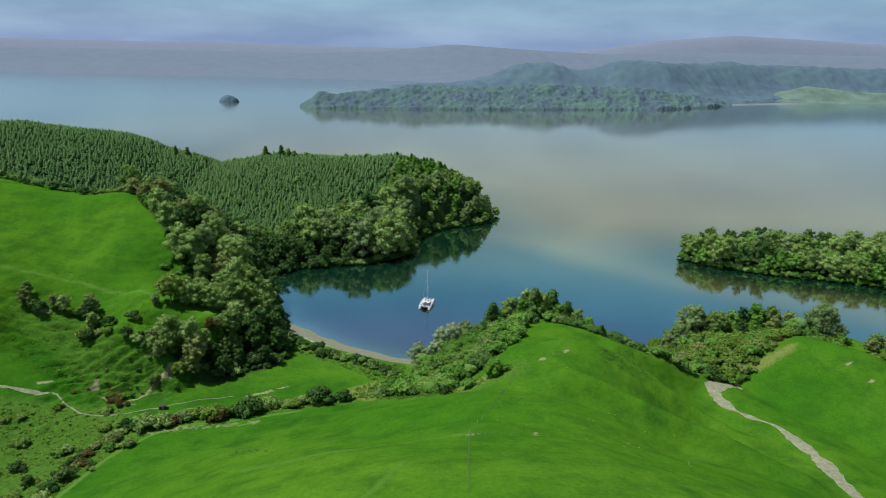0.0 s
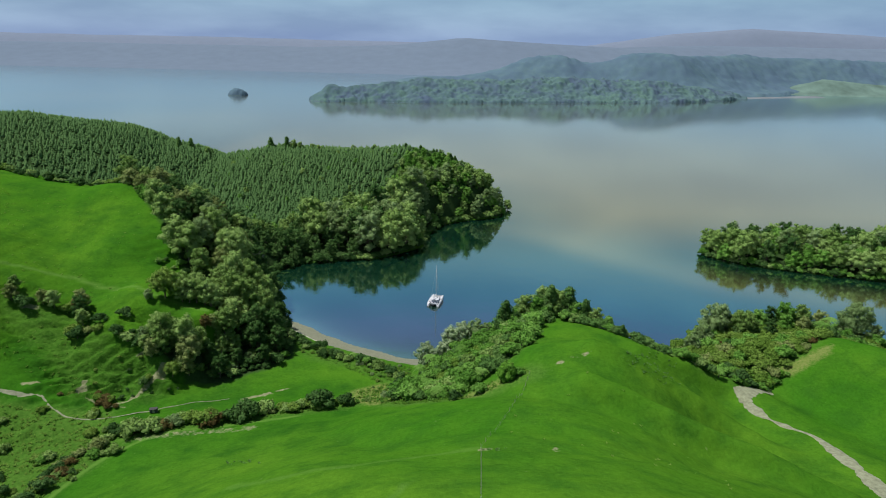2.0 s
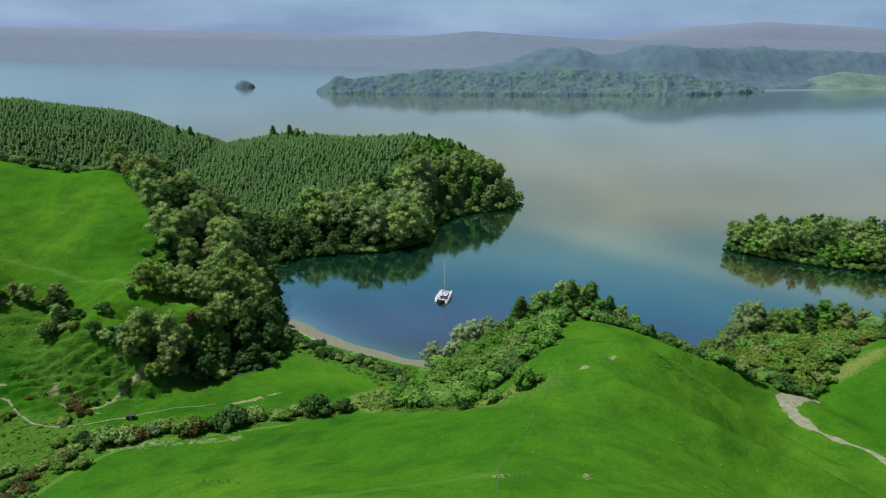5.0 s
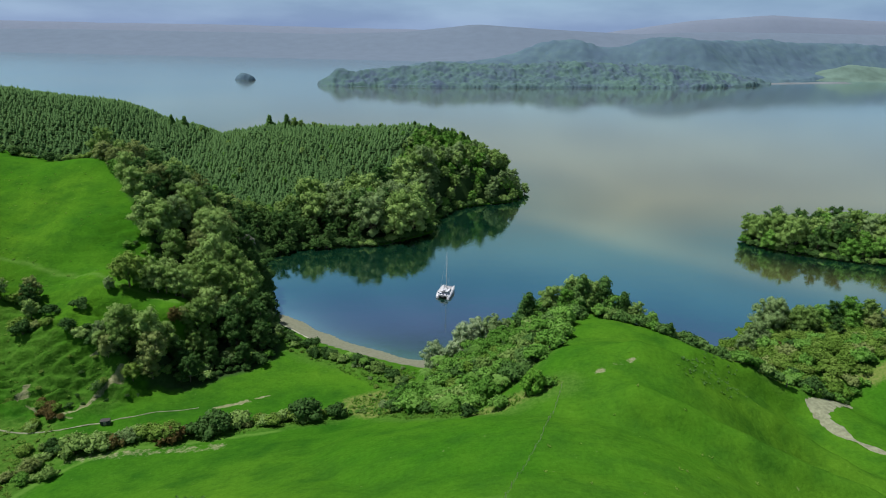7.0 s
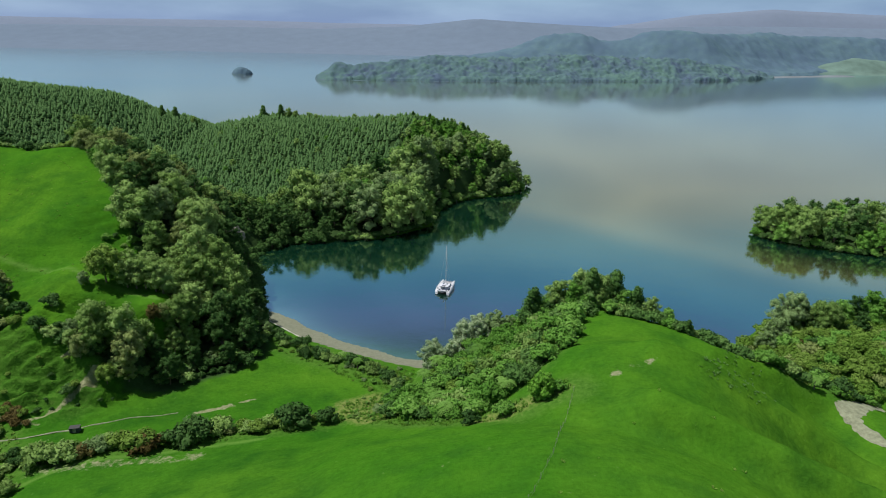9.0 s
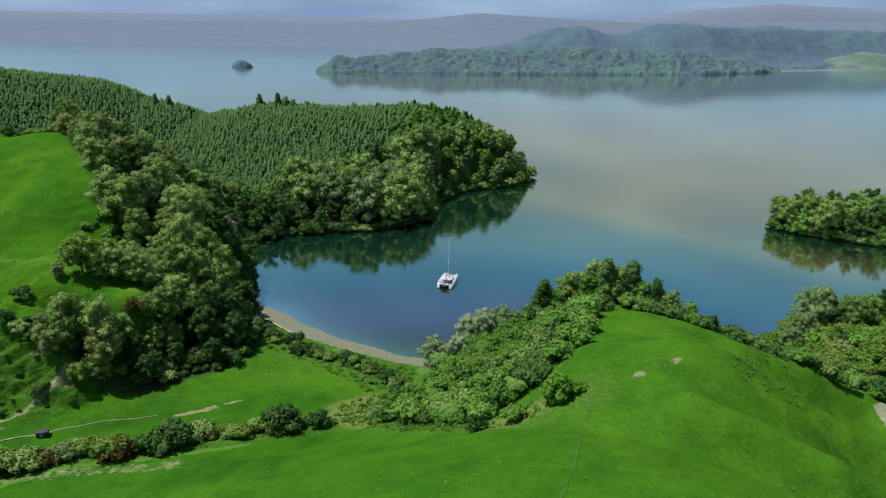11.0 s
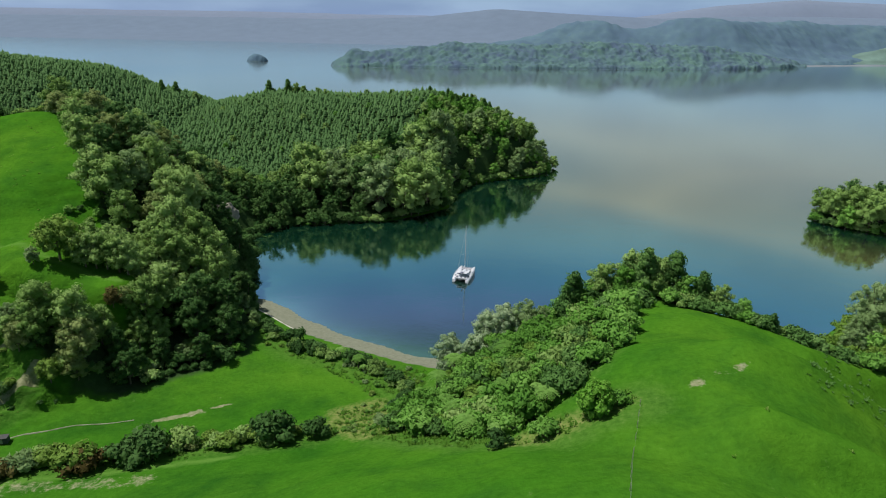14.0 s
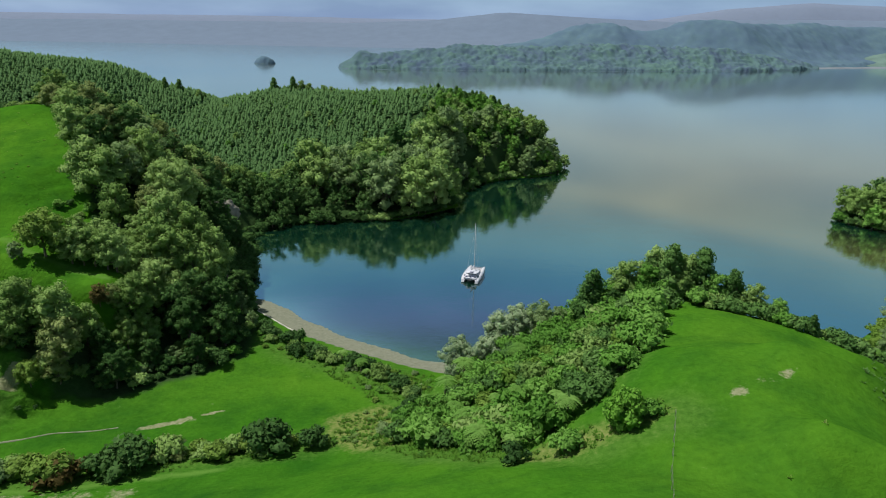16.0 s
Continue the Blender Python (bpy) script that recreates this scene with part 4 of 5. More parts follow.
# dark plants imitate the shadow at the foot of the clump
plant_all([(-86, 202), (-84, 203.5), (-81, 203.5), (-79, 205), (-76.5, 207), (-74, 208.5), (-72.5, 210.5), (-70, 213), (-68.5, 214.5), (-66, 217.5), (-64.5, 220), (-63, 223.5), (-62, 227)], mixed((dark_bushes, 3), (darks, 0.6)), 72, 0.45, 0.8, "dark growth at the foot of the gully trees")
for x, y, k, s in ((-78.5, 211, silver_bushes[0], 0.9), (-76.5, 213, silver_bushes[0], 0.8), (-77.5, 209.5, ferns[0], 1.3)):
    plant(k, x, y, s, x % 6.28, "pale growth at the foot of the gully trees")


# where dark leaves replace the shade at the bay head
def near_head(q):
    return near_line(np.array([q[0]]), np.array([q[1]]), [(-90, 300), (-97, 322), (-88, 338), (-68, 350)])[0] < 17 or shore_distance(np.array([q[0]]), np.array([q[1]]), SHADE_VALE)[0] > 0


def clear_of(points, zone, spots):
    """Those of the points that lie outside a zone and keep off some round places (x, y, r)."""
    q = np.array(points)
    d = shore_distance(q[:, 0], q[:, 1], zone)
    return [p for p, e in zip(points, d) if e < 0 and all(math.hypot(p[0] - x, p[1] - y) > r for x, y, r in spots)]


BIG_TREES = ((-93, 265, 1.0, domes[0]), (-124, 318, 1.0, tan_domes[0]), (-147, 299, 0.8, tan_domes[0]), (-157, 306, 0.7, tan_domes[0]), (-131, 332, 1.05, tan_domes[0]), (-113, 352, 0.85, domes[0]))
for x, y, s, k in BIG_TREES:
    plant(k, x, y, s, (x * 3 + y) % 6.28, "great trees of the bay slope")
belt = clear_of([q for q in scatter(ZONE_BELT, 6.0, 2) if near_line(np.array([q[0]]), np.array([q[1]]), [(-76, 262), (-84, 290), (-99, 320)])[0] > 9], HOLLOW, [(x, y, 8.5 * s) for x, y, s, _ in BIG_TREES])
plant_all(belt, mixed((greys, 4), (darks, 2.2), (tans, 3.0), (silvers, 0.6)), 2, 0.75, 1.4, "trees of the bay slope")
# dark leaves put this shore's shadow into the colour
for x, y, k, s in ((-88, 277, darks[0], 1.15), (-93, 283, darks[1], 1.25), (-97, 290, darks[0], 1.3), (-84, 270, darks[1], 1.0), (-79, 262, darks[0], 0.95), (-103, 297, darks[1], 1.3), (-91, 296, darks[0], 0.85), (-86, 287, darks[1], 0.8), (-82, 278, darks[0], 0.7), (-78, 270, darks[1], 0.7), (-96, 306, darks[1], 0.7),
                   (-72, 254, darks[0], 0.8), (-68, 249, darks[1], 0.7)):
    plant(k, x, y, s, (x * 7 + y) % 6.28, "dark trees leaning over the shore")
# the hollow's shade is coloured in with dark plants
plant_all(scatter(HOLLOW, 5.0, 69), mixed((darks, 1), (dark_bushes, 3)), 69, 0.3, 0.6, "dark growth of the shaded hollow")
plant_all(along([(-150, 299), (-141, 288), (-130, 278), (-120, 269), (-111, 262), (-104, 257)], 2.0, 70, 1.2), mixed((brights, 0.5), (saplings, 2.5), (dark_bushes, 0.8)), 70, 0.45, 1.0, "bright bushes along the pasture's edge")
plant_all(scatter(ZONE_CLUMP, 4.2, 51) + scatter(ZONE_CLUMP_LOW, 3.4, 52), mixed((dark_bushes, 3), (grey_bushes, 2), (green_bushes, 1)), 51, 0.6, 1.3, "undergrowth of the gully")
# only dark shrubs, so the bank above the bay reads as shaded
plant_all(along([(-80, 270), (-88, 292), (-93, 308)], 2.4, 63, 3.0), mixed((dark_bushes, 1)), 63, 0.7, 1.4, "undergrowth above the bay")
plant_all(along([(42, 221), (48, 219.5), (54, 215.5), (60, 211.5), (68, 208), (77, 207), (86, 206.5), (95, 206)], 1.7, 64, 1.2), mixed((glossy_bushes, 3), (green_bushes, 2), (grey_bushes, 1.5), (ferns, 0.8)), 64, 0.7, 1.3, "scrub behind the crest")
lakeside = [q for q in scatter(ZONE_LAKESIDE, 6.8, 3) if q[0] < -24] + [q for q in scatter(ZONE_LAKESIDE, 5.6, 3) if q[0] >= -24]
# dark crowns in place of shadow on the lakeside trees here
plant_all([q for q in lakeside if near_head(q)], mixed((far_darks, 1)), 62, 0.7, 1.2, "dark trees at the head of the bay")
plant_all([q for q in lakeside if q[0] < -24 and not near_head(q)], mixed((far_greys, 4), (far_silvers, 2.2), (far_darks, 1.2), (far_brights, 0.3)), 3, 1.25, 2.05, "lakeside trees")
plant_all([q for q in lakeside if q[0] >= -24], mixed((far_greys, 4), (far_silvers, 1.6), (far_darks, 0.3), (far_brights, 4.5)), 16, 0.65, 1.05, "lakeside trees")
plant_all(scatter(ZONE_POINT, 3.9, 4), mixed((far_brights, 6), (far_greys, 2), (spires, 1.6), (far_silvers, 0.8)), 4, 0.42, 0.72, "trees of the point")
for k, (x, y) in enumerate(((-40, 485), (-34, 484), (-29, 484), (-24, 483), (-19, 482), (-14, 481), (-10, 479), (-6, 477), (0, 476), (5, 476), (9, 475), (13, 471), (17, 467), (21, 464), (-3, 481), (-17, 487))):
    plant(spires[k % 2], x, y, (0.7, 0.5, 0.8, 0.55, 0.72)[k % 5], k, "conifers on the brow of the point")
for x, y, k, s in ((29, 470, far_silvers[0], 1.15), (21, 456, far_silvers[1], 0.95), (25, 460, far_silvers[0], 1.05), (30.5, 464, far_silvers[1], 0.9), (17, 462, far_greys[0], 0.95), (22, 468, far_greys[1], 1.0), (10, 458, far_silvers[0], 0.8)):
    plant(k, x, y, s, x % 6.28, "silvery trees at the tip of the point")


def thicket(name, points, mat, low, high, label, seed):
    """Waist-high to head-high bush growing so close that no plant stands out."""
    rng = np.random.RandomState(seed)
    zs = surface([q[0] for q in points], [q[1] for q in points])
    clumps = []
    for (x, y), z in zip(points, zs):
        r = rng.uniform(low, high)
        clumps.append((x, y, z + r * 0.35, r))
    return tagged(new(name, leafy(name, clumps, 11, 0.42, mat, seed)), label, "undergrowth", kind="stuff")


thicket("point_thicket", strewn(ZONE_POINT + [(30, 470)], 620, 91) + strewn([(-24, 440), (12, 446), (32, 456), (36, 470), (28, 484), (0, 470)], 160, 92), LEAF_BRIGHT, 1.0, 2.2, "close bright green bush covering the point", 91)
# dark leaf sheet that stands in for deep shade in the hollow
thicket("shade_thicket", strewn(HOLLOW, 420, 93) + strewn(SHADE_SHORE, 330, 94), LEAF_DARK, 0.8, 1.8, "undergrowth coloured dark for the shade of the hollow by the water", 93)
plant_all(scatter(ISLE, 6.6, 5), mixed((far_greys, 4), (far_silvers, 0.8), (far_brights, 3), (far_darks, 1.8)), 5, 0.95, 1.4, "trees of the wooded islet")
plant_all(scatter(ZONE_SPUR, 3.1, 6), mixed((green_bushes, 3.2), (ferns, 1.3), (glossy_bushes, 2.2), (olive_bushes, 1.1), (grey_bushes, 0.9)), 6, 0.75, 1.6, "scrub of the spur")
plant_all(scatter(ZONE_SPUR, 6.6, 73), mixed((green_bushes, 1.0), (saplings, 2.0), (grey_bushes, 1.0), (ferns, 1.5)), 73, 1.3, 2.0, "taller growth of the spur")
plant_all(scatter(ZONE_CREST, 3.5, 7), mixed((green_bushes, 2), (dark_bushes, 2), (ferns, 1.5), (grey_bushes, 1)), 7, 0.7, 1.25, "scrub behind the crest")
plant_all(scatter(ZONE_RIGHT, 3.1, 8), mixed((green_bushes, 1.4), (olive_bushes, 8), (dark_bushes, 0.7), (tan_bushes, 0.6), (rust_bushes, 0.06)), 8, 1.0, 1.6, "scrub of the gully mouth")
plant_all(along(HEDGE, 1.9, 9, 2.4), mixed((grey_bushes, 3), (dark_bushes, 2.6), (silver_bushes, 0.5), (olive_bushes, 3), (tan_bushes, 0.9), (rust_bushes, 0.4)), 9, 0.7, 1.95, "hedgerow shrubs")
plant_all(along(HEDGE_LOW, 1.1, 10, 2.2), mixed((olive_bushes, 3), (dark_bushes, 2.5), (grey_bushes, 1.5), (rust_bushes, 0.9), (tan_bushes, 1.5)), 10, 0.5, 1.2, "hedgerow shrubs")
plant_all(along(BEACH_HEDGE, 1.9, 11, 2.2), mixed((dark_bushes, 4.5), (grey_bushes, 1.6), (silver_bushes, 0.5), (ferns, 0.6)), 11, 0.6, 1.2, "shrubs behind the beach")
clusters, pick = [], random.Random(77)
for cx, cy in scatter(ZONE_ROUGH, 10.5, 12):
    clusters += [(cx + pick.gauss(0, 2.4), cy + pick.gauss(0, 1.6)) for _ in range(pick.randint(2, 7))]
plant_all(clusters, mixed((olive_bushes, 4), (grey_bushes, 2.0), (rust_bushes, 0.7), (dark_bushes, 1.8), (green_bushes, 1.2)), 12, 0.3, 1.0, "scrub of the rough corner")
plant_all(along([(-285, 338), (-245, 326), (-212, 319), (-184, 314), (-164, 309)], 3.2, 17, 2.2), mixed((grey_bushes, 3), (olive_bushes, 2), (dark_bushes, 2)), 17, 0.7, 1.4, "scrub along the wood's edge")
# dark shrubs carry the shade along the water's edge
plant_all(along([(-79, 277), (-87, 294), (-94, 309), (-98, 318), (-93, 331), (-84, 341), (-68, 346)], 2.2, 66, 1.2), mixed((dark_bushes, 1)), 66, 0.9, 1.6, "dark shrubs at the head of the bay")
plant_all(along([(-62, 347), (-46, 351), (-34, 362), (-21, 377), (-19, 398), (-12, 425), (5, 439), (29, 452)], 4.2, 13, 0.7), mixed((grey_bushes, 1.5), (dark_bushes, 5)), 13, 0.9, 1.7, "waterside shrubs")
plant_all(along(ISLE + ISLE[:1], 3.2, 14, 1.2), mixed((green_bushes, 3), (grey_bushes, 2), (dark_bushes, 2)), 14, 0.8, 1.4, "shrubs round the islet")


def tussocks(name, points, mat, low, high, label, seed):
    """Knee-high tufts of rank grass, countless."""
    rng = np.random.RandomState(seed)
    px, py = np.array([q[0] for q in points]), np.array([q[1] for q in points])
    pz = surface(px, py)
    verts, faces, base = [], [], 0
    for x, y, z in zip(px, py, pz):
        h = rng.uniform(low, high)
        n = 9
        a = rng.uniform(0, 6.28, n)
        r = h * rng.uniform(0.6, 1.9, n)
        root = np.stack([x + np.cos(a) * r * 0.25, y + np.sin(a) * r * 0.25, np.full(n, z - 0.05)], 1)
        side = np.stack([-np.sin(a), np.cos(a), np.zeros(n)], 1) * h * 0.34
        tip = np.stack([x + np.cos(a) * r, y + np.sin(a) * r, z + h * rng.uniform(0.5, 1.0, n)], 1)
        verts.append(np.stack([root + side, root - side, tip - side * 0.5, tip + side * 0.5], 1).reshape(-1, 3))
        k = (np.arange(n) * 4)[:, None] + base
        faces += np.concatenate([k, k + 1, k + 2, k + 3], 1).tolist()
        base += 4 * n
    me = mesh_from(name, np.concatenate(verts), faces, mat)
    return tagged(new(name, me), label, "grass", kind="stuff")


ROUGH_BANK = [(-152, 216), (-134, 209), (-122, 199), (-104, 204), (-90, 196), (-94, 186), (-112, 181), (-130, 184), (-152, 196)]
ROUGH_SPUR = [(26, 171), (14, 166), (0, 169), (-16, 183), (-26, 190), (-30, 200), (-20, 206), (-14, 192), (-6, 184), (4, 176), (13, 172), (22, 176)]
ROUGH_BEACH = [(-62, 240), (-48, 233), (-30, 228), (-12, 224), (-12, 206), (-24, 208), (-40, 222), (-56, 230)]
plant_all(strewn(ROUGH_SPUR, 120, 41) + strewn(DRY, 40, 43), mixed((green_bushes, 3), (olive_bushes, 3), (ferns, 1.5), (grey_bushes, 1)), 41, 0.14, 0.34, "bracken and seedlings at the scrub edge")
plant_all(strewn(ROUGH_BEACH, 150, 42), mixed((green_bushes, 2), (dark_bushes, 2), (silver_bushes, 1.5), (olive_bushes, 2)), 42, 0.16, 0.5, "low growth behind the beach")
tussocks("rough_grass", strewn(ROUGH_BANK, 200, 21) + strewn(ZONE_ROUGH, 1600, 22), LEAF_OLIVE, 0.15, 0.5, "rank olive tussocks on the broken bank", 1)
tussocks("long_grass", strewn(ROUGH_SPUR, 1500, 23) + strewn(ROUGH_BEACH, 900, 24) + along(HEDGE + HEDGE_LOW[1:], 0.5, 25, 3.6), LEAF_GRASS, 0.15, 0.55, "long ungrazed grass and bracken beside the scrub", 2)

RUSHES = [(52, 177), (57, 175), (67, 176), (73, 182), (79, 207), (72, 207), (64, 199), (58, 188)]
TUFTS_LOW = [(-53, 142), (-44, 139), (-40, 134), (-50, 138)]
TUFTS_KNOB = [(9, 120), (16, 121), (15, 116), (10, 115)]
PASTURE_TUFTS = [(-240, 240), (-190, 218), (-112, 226), (-114, 258), (-150, 292), (-240, 300)]
tussocks("pasture_tufts", strewn(PASTURE_TUFTS, 520, 34) + strewn([(10, 125), (60, 110), (70, 150), (30, 165)], 40, 35), LEAF_OLIVE, 0.12, 0.32, "small scattered tufts on grazed pasture", 4)
tussocks("rushes", strewn(RUSHES, 300, 31) + strewn(TUFTS_LOW, 30, 32) + strewn(TUFTS_KNOB, 12, 33), LEAF_CONIFER, 0.16, 0.38, "scattered rush tufts on damp pasture", 3)
for x, y, k, s in ((-98.5, 193.5, olive_bushes[0], 0.8), (-109, 185, rust_bushes[0], 0.9), (-106.5, 184.5, olive_bushes[0], 0.7), (-111.5, 186, rust_bushes[0], 0.7), (-104, 186, dark_bushes[0], 0.5), (-111, 184.5, olive_bushes[1], 0.7), (-119, 184, olive_bushes[0], 0.6), (-122, 183, rust_bushes[0], 0.5),
                   (-114, 189, olive_bushes[1], 0.4), (-104, 190, dark_bushes[0], 0.3), (-101, 187.5, dark_bushes[1], 0.3), (-96, 190, dark_bushes[0], 0.25), (-91, 192, dark_bushes[1], 0.3), (-89, 194, dark_bushes[0], 0.25),
                   (-106, 196, dark_bushes[1], 0.35), (-110, 198, olive_bushes[0], 0.4), (-117, 195, olive_bushes[1], 0.35), (-103, 199, olive_bushes[1], 0.4)):
    plant(k, x, y, s, (x * 5 + y) % 6.28, "bushes of the broken bank")

# ---- single plants ----
for x, y, k, s in ((-136, 219, rust_tree, 0.62), (-109, 182.5, rust_bushes[0], 1.0), (-106, 181, rust_bushes[0], 0.9), (-107.5, 184, rust_bushes[0], 1.1), (-103.5, 181.5, rust_bushes[0], 0.6), (-156, 214, tans[1], 0.6), (-158, 219, greys[2], 0.5), (-151, 213, dark_bushes[0], 1.5), (-147, 217, tans[0], 0.55), (-143, 217, greys[1], 0.6), (-138, 218, olive_bushes[0], 1.5), (-133, 216, darks[0], 0.72),
                   (-130, 212, greys[3], 0.55), (-131, 207.5, olive_bushes[1], 1.6), (-128, 205, dark_bushes[1], 1.3), (-123, 211, dark_bushes[1], 1.1), (-121, 206, olive_bushes[1], 1.0), (-125, 207, tan_bushes[0], 0.9), (-114.5, 213, dark_bushes[0], 1.15),
                   (-113, 204, dark_bushes[1], 1.1), (-109, 203, grey_bushes[0], 1.2), (-105, 203, dark_bushes[0], 1.3), (-102, 201, greys[1], 0.5), (-99, 192, dark_bushes[1], 0.8),
                   (-105, 224.5, open_tree, 1.25), (-101.5, 226, open_tree, 0.9), (-109.5, 221, silvers[0], 0.42), (-99, 225, greys[0], 0.74), (-96.5, 225.5, greys[2], 0.8), (-94, 226, greys[1], 0.8), (-91, 226, greys[3], 0.82), (-88.5, 225.5, greys[0], 0.85), (-97, 234.5, greys[1], 1.0), (-92, 236, greys[3], 1.0), (-101, 231, greys[2], 0.8), (-135, 220, tans[0], 0.75),
                   (-119, 250, green_bushes[0], 0.75), (-117, 252, dark_bushes[0], 0.55), (-111, 252, green_bushes[1], 0.95), (-109, 256, grey_bushes[0], 0.8), (-105, 254, dark_bushes[1], 1.15), (-103, 252.5, green_bushes[0], 1.0), (-108, 249, dark_bushes[0], 0.7), (-113, 249.5, grey_bushes[1], 0.5),
                   (19, 170, round_bush, 1.0), (22.5, 170.5, green_bushes[1], 0.7), (11.5, 168, green_bushes[1], 1.0), (4.5, 168, dark_bushes[0], 0.9),
                   (22, 225, spires[0], 1.5), (44.5, 226, spires[1], 1.35), (50.5, 222.5, spires[0], 1.15), (38, 225.5, spires[0], 1.4), (36, 228, greys[0], 0.95), (41, 227.5, greys[3], 0.85), (61, 209.5, spires[0], 0.5), (47.5, 224, brights[1], 0.85), (54, 220.5, greys[0], 0.6), (58, 217, brights[0], 0.6), (42, 229, darks[1], 0.8), (29, 226, greys[1], 0.85), (33, 224, brights[0], 0.9), (26, 226, brights[1], 0.8), (34, 227, spires[1], 1.15),
                   (40, 224, greys[1], 0.55), (26, 222, darks[0], 0.5), (-7, 226, pales[0], 0.98), (-3, 224, pales[1], 0.85), (0, 225, pales[0], 0.85), (3, 228, pales[1], 1.1), (6.5, 228, pales[0], 1.0), (11, 229, silvers[1], 0.85), (15, 227, silvers[0], 0.6), (20, 228, greys[0], 0.5),
                   (117, 266, silver_domes[0], 0.95), (127, 262, domes[0], 0.72), (107, 254, silver_domes[0], 0.62), (136, 270, brights[0], 1.05), (143, 273, darks[1], 0.8), (150, 275, brights[1], 1.25), (157, 274, greys[2], 0.9), (164, 272, tans[0], 0.85), (146, 266, brights[0], 0.95), (154, 266, tans[1], 0.7), (99, 245, silvers[1], 0.75), (139, 230, rust_bushes[0], 1.1), (136, 227, rust_bushes[0], 0.9), (143, 235, rust_bushes[0], 0.9), (132, 224, tan_bushes[0], 0.9), (148, 238, rust_bushes[0], 0.8), (175, 264, silver_domes[0], 1.12), (181, 260, silvers[0], 0.75), (168, 258, brights[0], 0.7), (135, 256, darks[0], 0.7), (166, 268, ferns[0], 2.3), (160, 262, ferns[0], 2.2), (155, 245, green_bushes[0], 1.1), (161, 245, ferns[1], 1.8),
                   (186, 246, tans[0], 0.7), (191, 250, greys[1], 0.72), (196, 250, tans[1], 0.75), (189, 240, olive_bushes[0], 1.7), (196, 243, darks[0], 0.55), (202, 246, greys[0], 0.75), (208, 240, tans[0], 0.7), (183, 238, olive_bushes[1], 1.4), (200, 236, dark_bushes[0], 1.6),
                   (111, 209, green_bushes[0], 0.8), (114.5, 211.5, round_bush, 0.5), (117.5, 212.5, green_bushes[1], 0.75), (120, 215, round_bush, 0.45), (122, 214.5, green_bushes[0], 0.5), (108, 208, dark_bushes[0], 0.7), (114, 209, dark_bushes[1], 0.35), (105, 207.5, round_bush, 0.5), (101, 207, green_bushes[1], 0.8),
                   (-160, 322, greys[0], 0.8), (-168, 324, greys[1], 0.75), (-152, 318, greys[2], 0.85)):
    plant(k, x, y, s, (x * 7 + y * 3) % 6.28)


# ---- pine plantation: countless small trees ----
def pine_stand(name, points, label, seed):
    rng = np.random.RandomState(seed)
    verts, faces, soft, base = [], [], [], 0
    zs = surface([p[0] for p in points], [p[1] for p in points])
    for (x, y), z in zip(points, zs):
        h = rng.uniform(2.4, 4.3) + 1.3 * (rng.rand() > 0.92)
        w, sides = rng.uniform(1.1, 1.9), 6
        a0 = rng.uniform(0, 6.28)
        for lo, hi, r in ((0.06, 0.50, 1.0), (0.34, 0.76, 0.74), (0.6, 1.0, 0.46)):
            ang = a0 + np.arange(sides) * 2 * np.pi / sides
            rr = w * r * rng.uniform(0.6, 1.45, sides)
            ring = np.stack([x + np.cos(ang) * rr, y + np.sin(ang) * rr, z + h * lo + rng.uniform(-0.35, 0.35, sides)], 1)
            verts.append(ring)
            verts.append(np.array([[x, y, z + h * hi]]))
            soft.append(np.stack([np.cos(ang) * 0.9, np.sin(ang) * 0.9, np.full(sides, 0.5)], 1))
            soft.append(np.array([[0, 0, 1.0]]))
            faces += [[base + k, base + (k + 1) % sides, base + sides] for k in range(sides)]
            base += sides + 1
    me = mesh_from(name, np.concatenate(verts), faces, LEAF_PINE, True)
    soft = np.concatenate(soft)
    me.normals_split_custom_set_from_vertices((soft / np.linalg.norm(soft, axis=1)[:, None]).tolist())
    ob = new(name, me)
    return tagged(ob, label, "pine wood", kind="stuff")


pine_rng = random.Random(5)
rows = [(x + pine_rng.uniform(-1.7, 1.7) + (j % 2) * 1.25, y + pine_rng.uniform(-1.6, 1.6)) for j, y in enumerate(np.arange(335, 550, 2.1)) for x in np.arange(-480, 10, 2.2)]
rows = np.array(rows)
rows = rows[shore_distance(rows[:, 0], rows[:, 1], ZONE_PINES) > 0]
rows = rows[smooth_noise(rows[:, 0], rows[:, 1], 9, 21) + 0.5 * smooth_noise(rows[:, 0], rows[:, 1], 3.5, 22) > -0.95]
plant_all(strewn([(-120, 372), (-60, 405), (-46, 432), (-40, 470), (-18, 492), (-60, 500), (-150, 500), (-190, 470), (-170, 400)], 200, 71), mixed((far_brights, 2), (saplings, 4), (far_greys, 1)), 71, 0.28, 0.5, "self-sown bushes among the pines")
plant_all(strewn([(-120, 360), (-60, 394), (-44, 420), (-46, 442), (-62, 430), (-90, 400), (-130, 376)], 150, 65), mixed((far_brights, 3), (far_greys, 2)), 65, 0.4, 0.8, "young trees along the plantation edge")
pine_stand("pine_plantation", [tuple(p) for p in rows], "close rows of young dark green plantation pines", 6)
for x, y, k, s in ((-218, 493, spires[0], 1.0), (-209, 494, spires[1], 1.0), (-196, 494, greys[0], 0.55), (-193, 495, spires[0], 0.65), (-146, 494, spires[1], 1.1), (-133, 494, spires[0], 1.15), (-128, 494, greys[1], 0.65), (-123, 494, greys[2], 0.55), (-113, 492, greys[3], 0.5), (-65, 488, spires[0], 0.6)):
    plant(k, x, y, s, x % 6.28, "tall trees on the skyline")


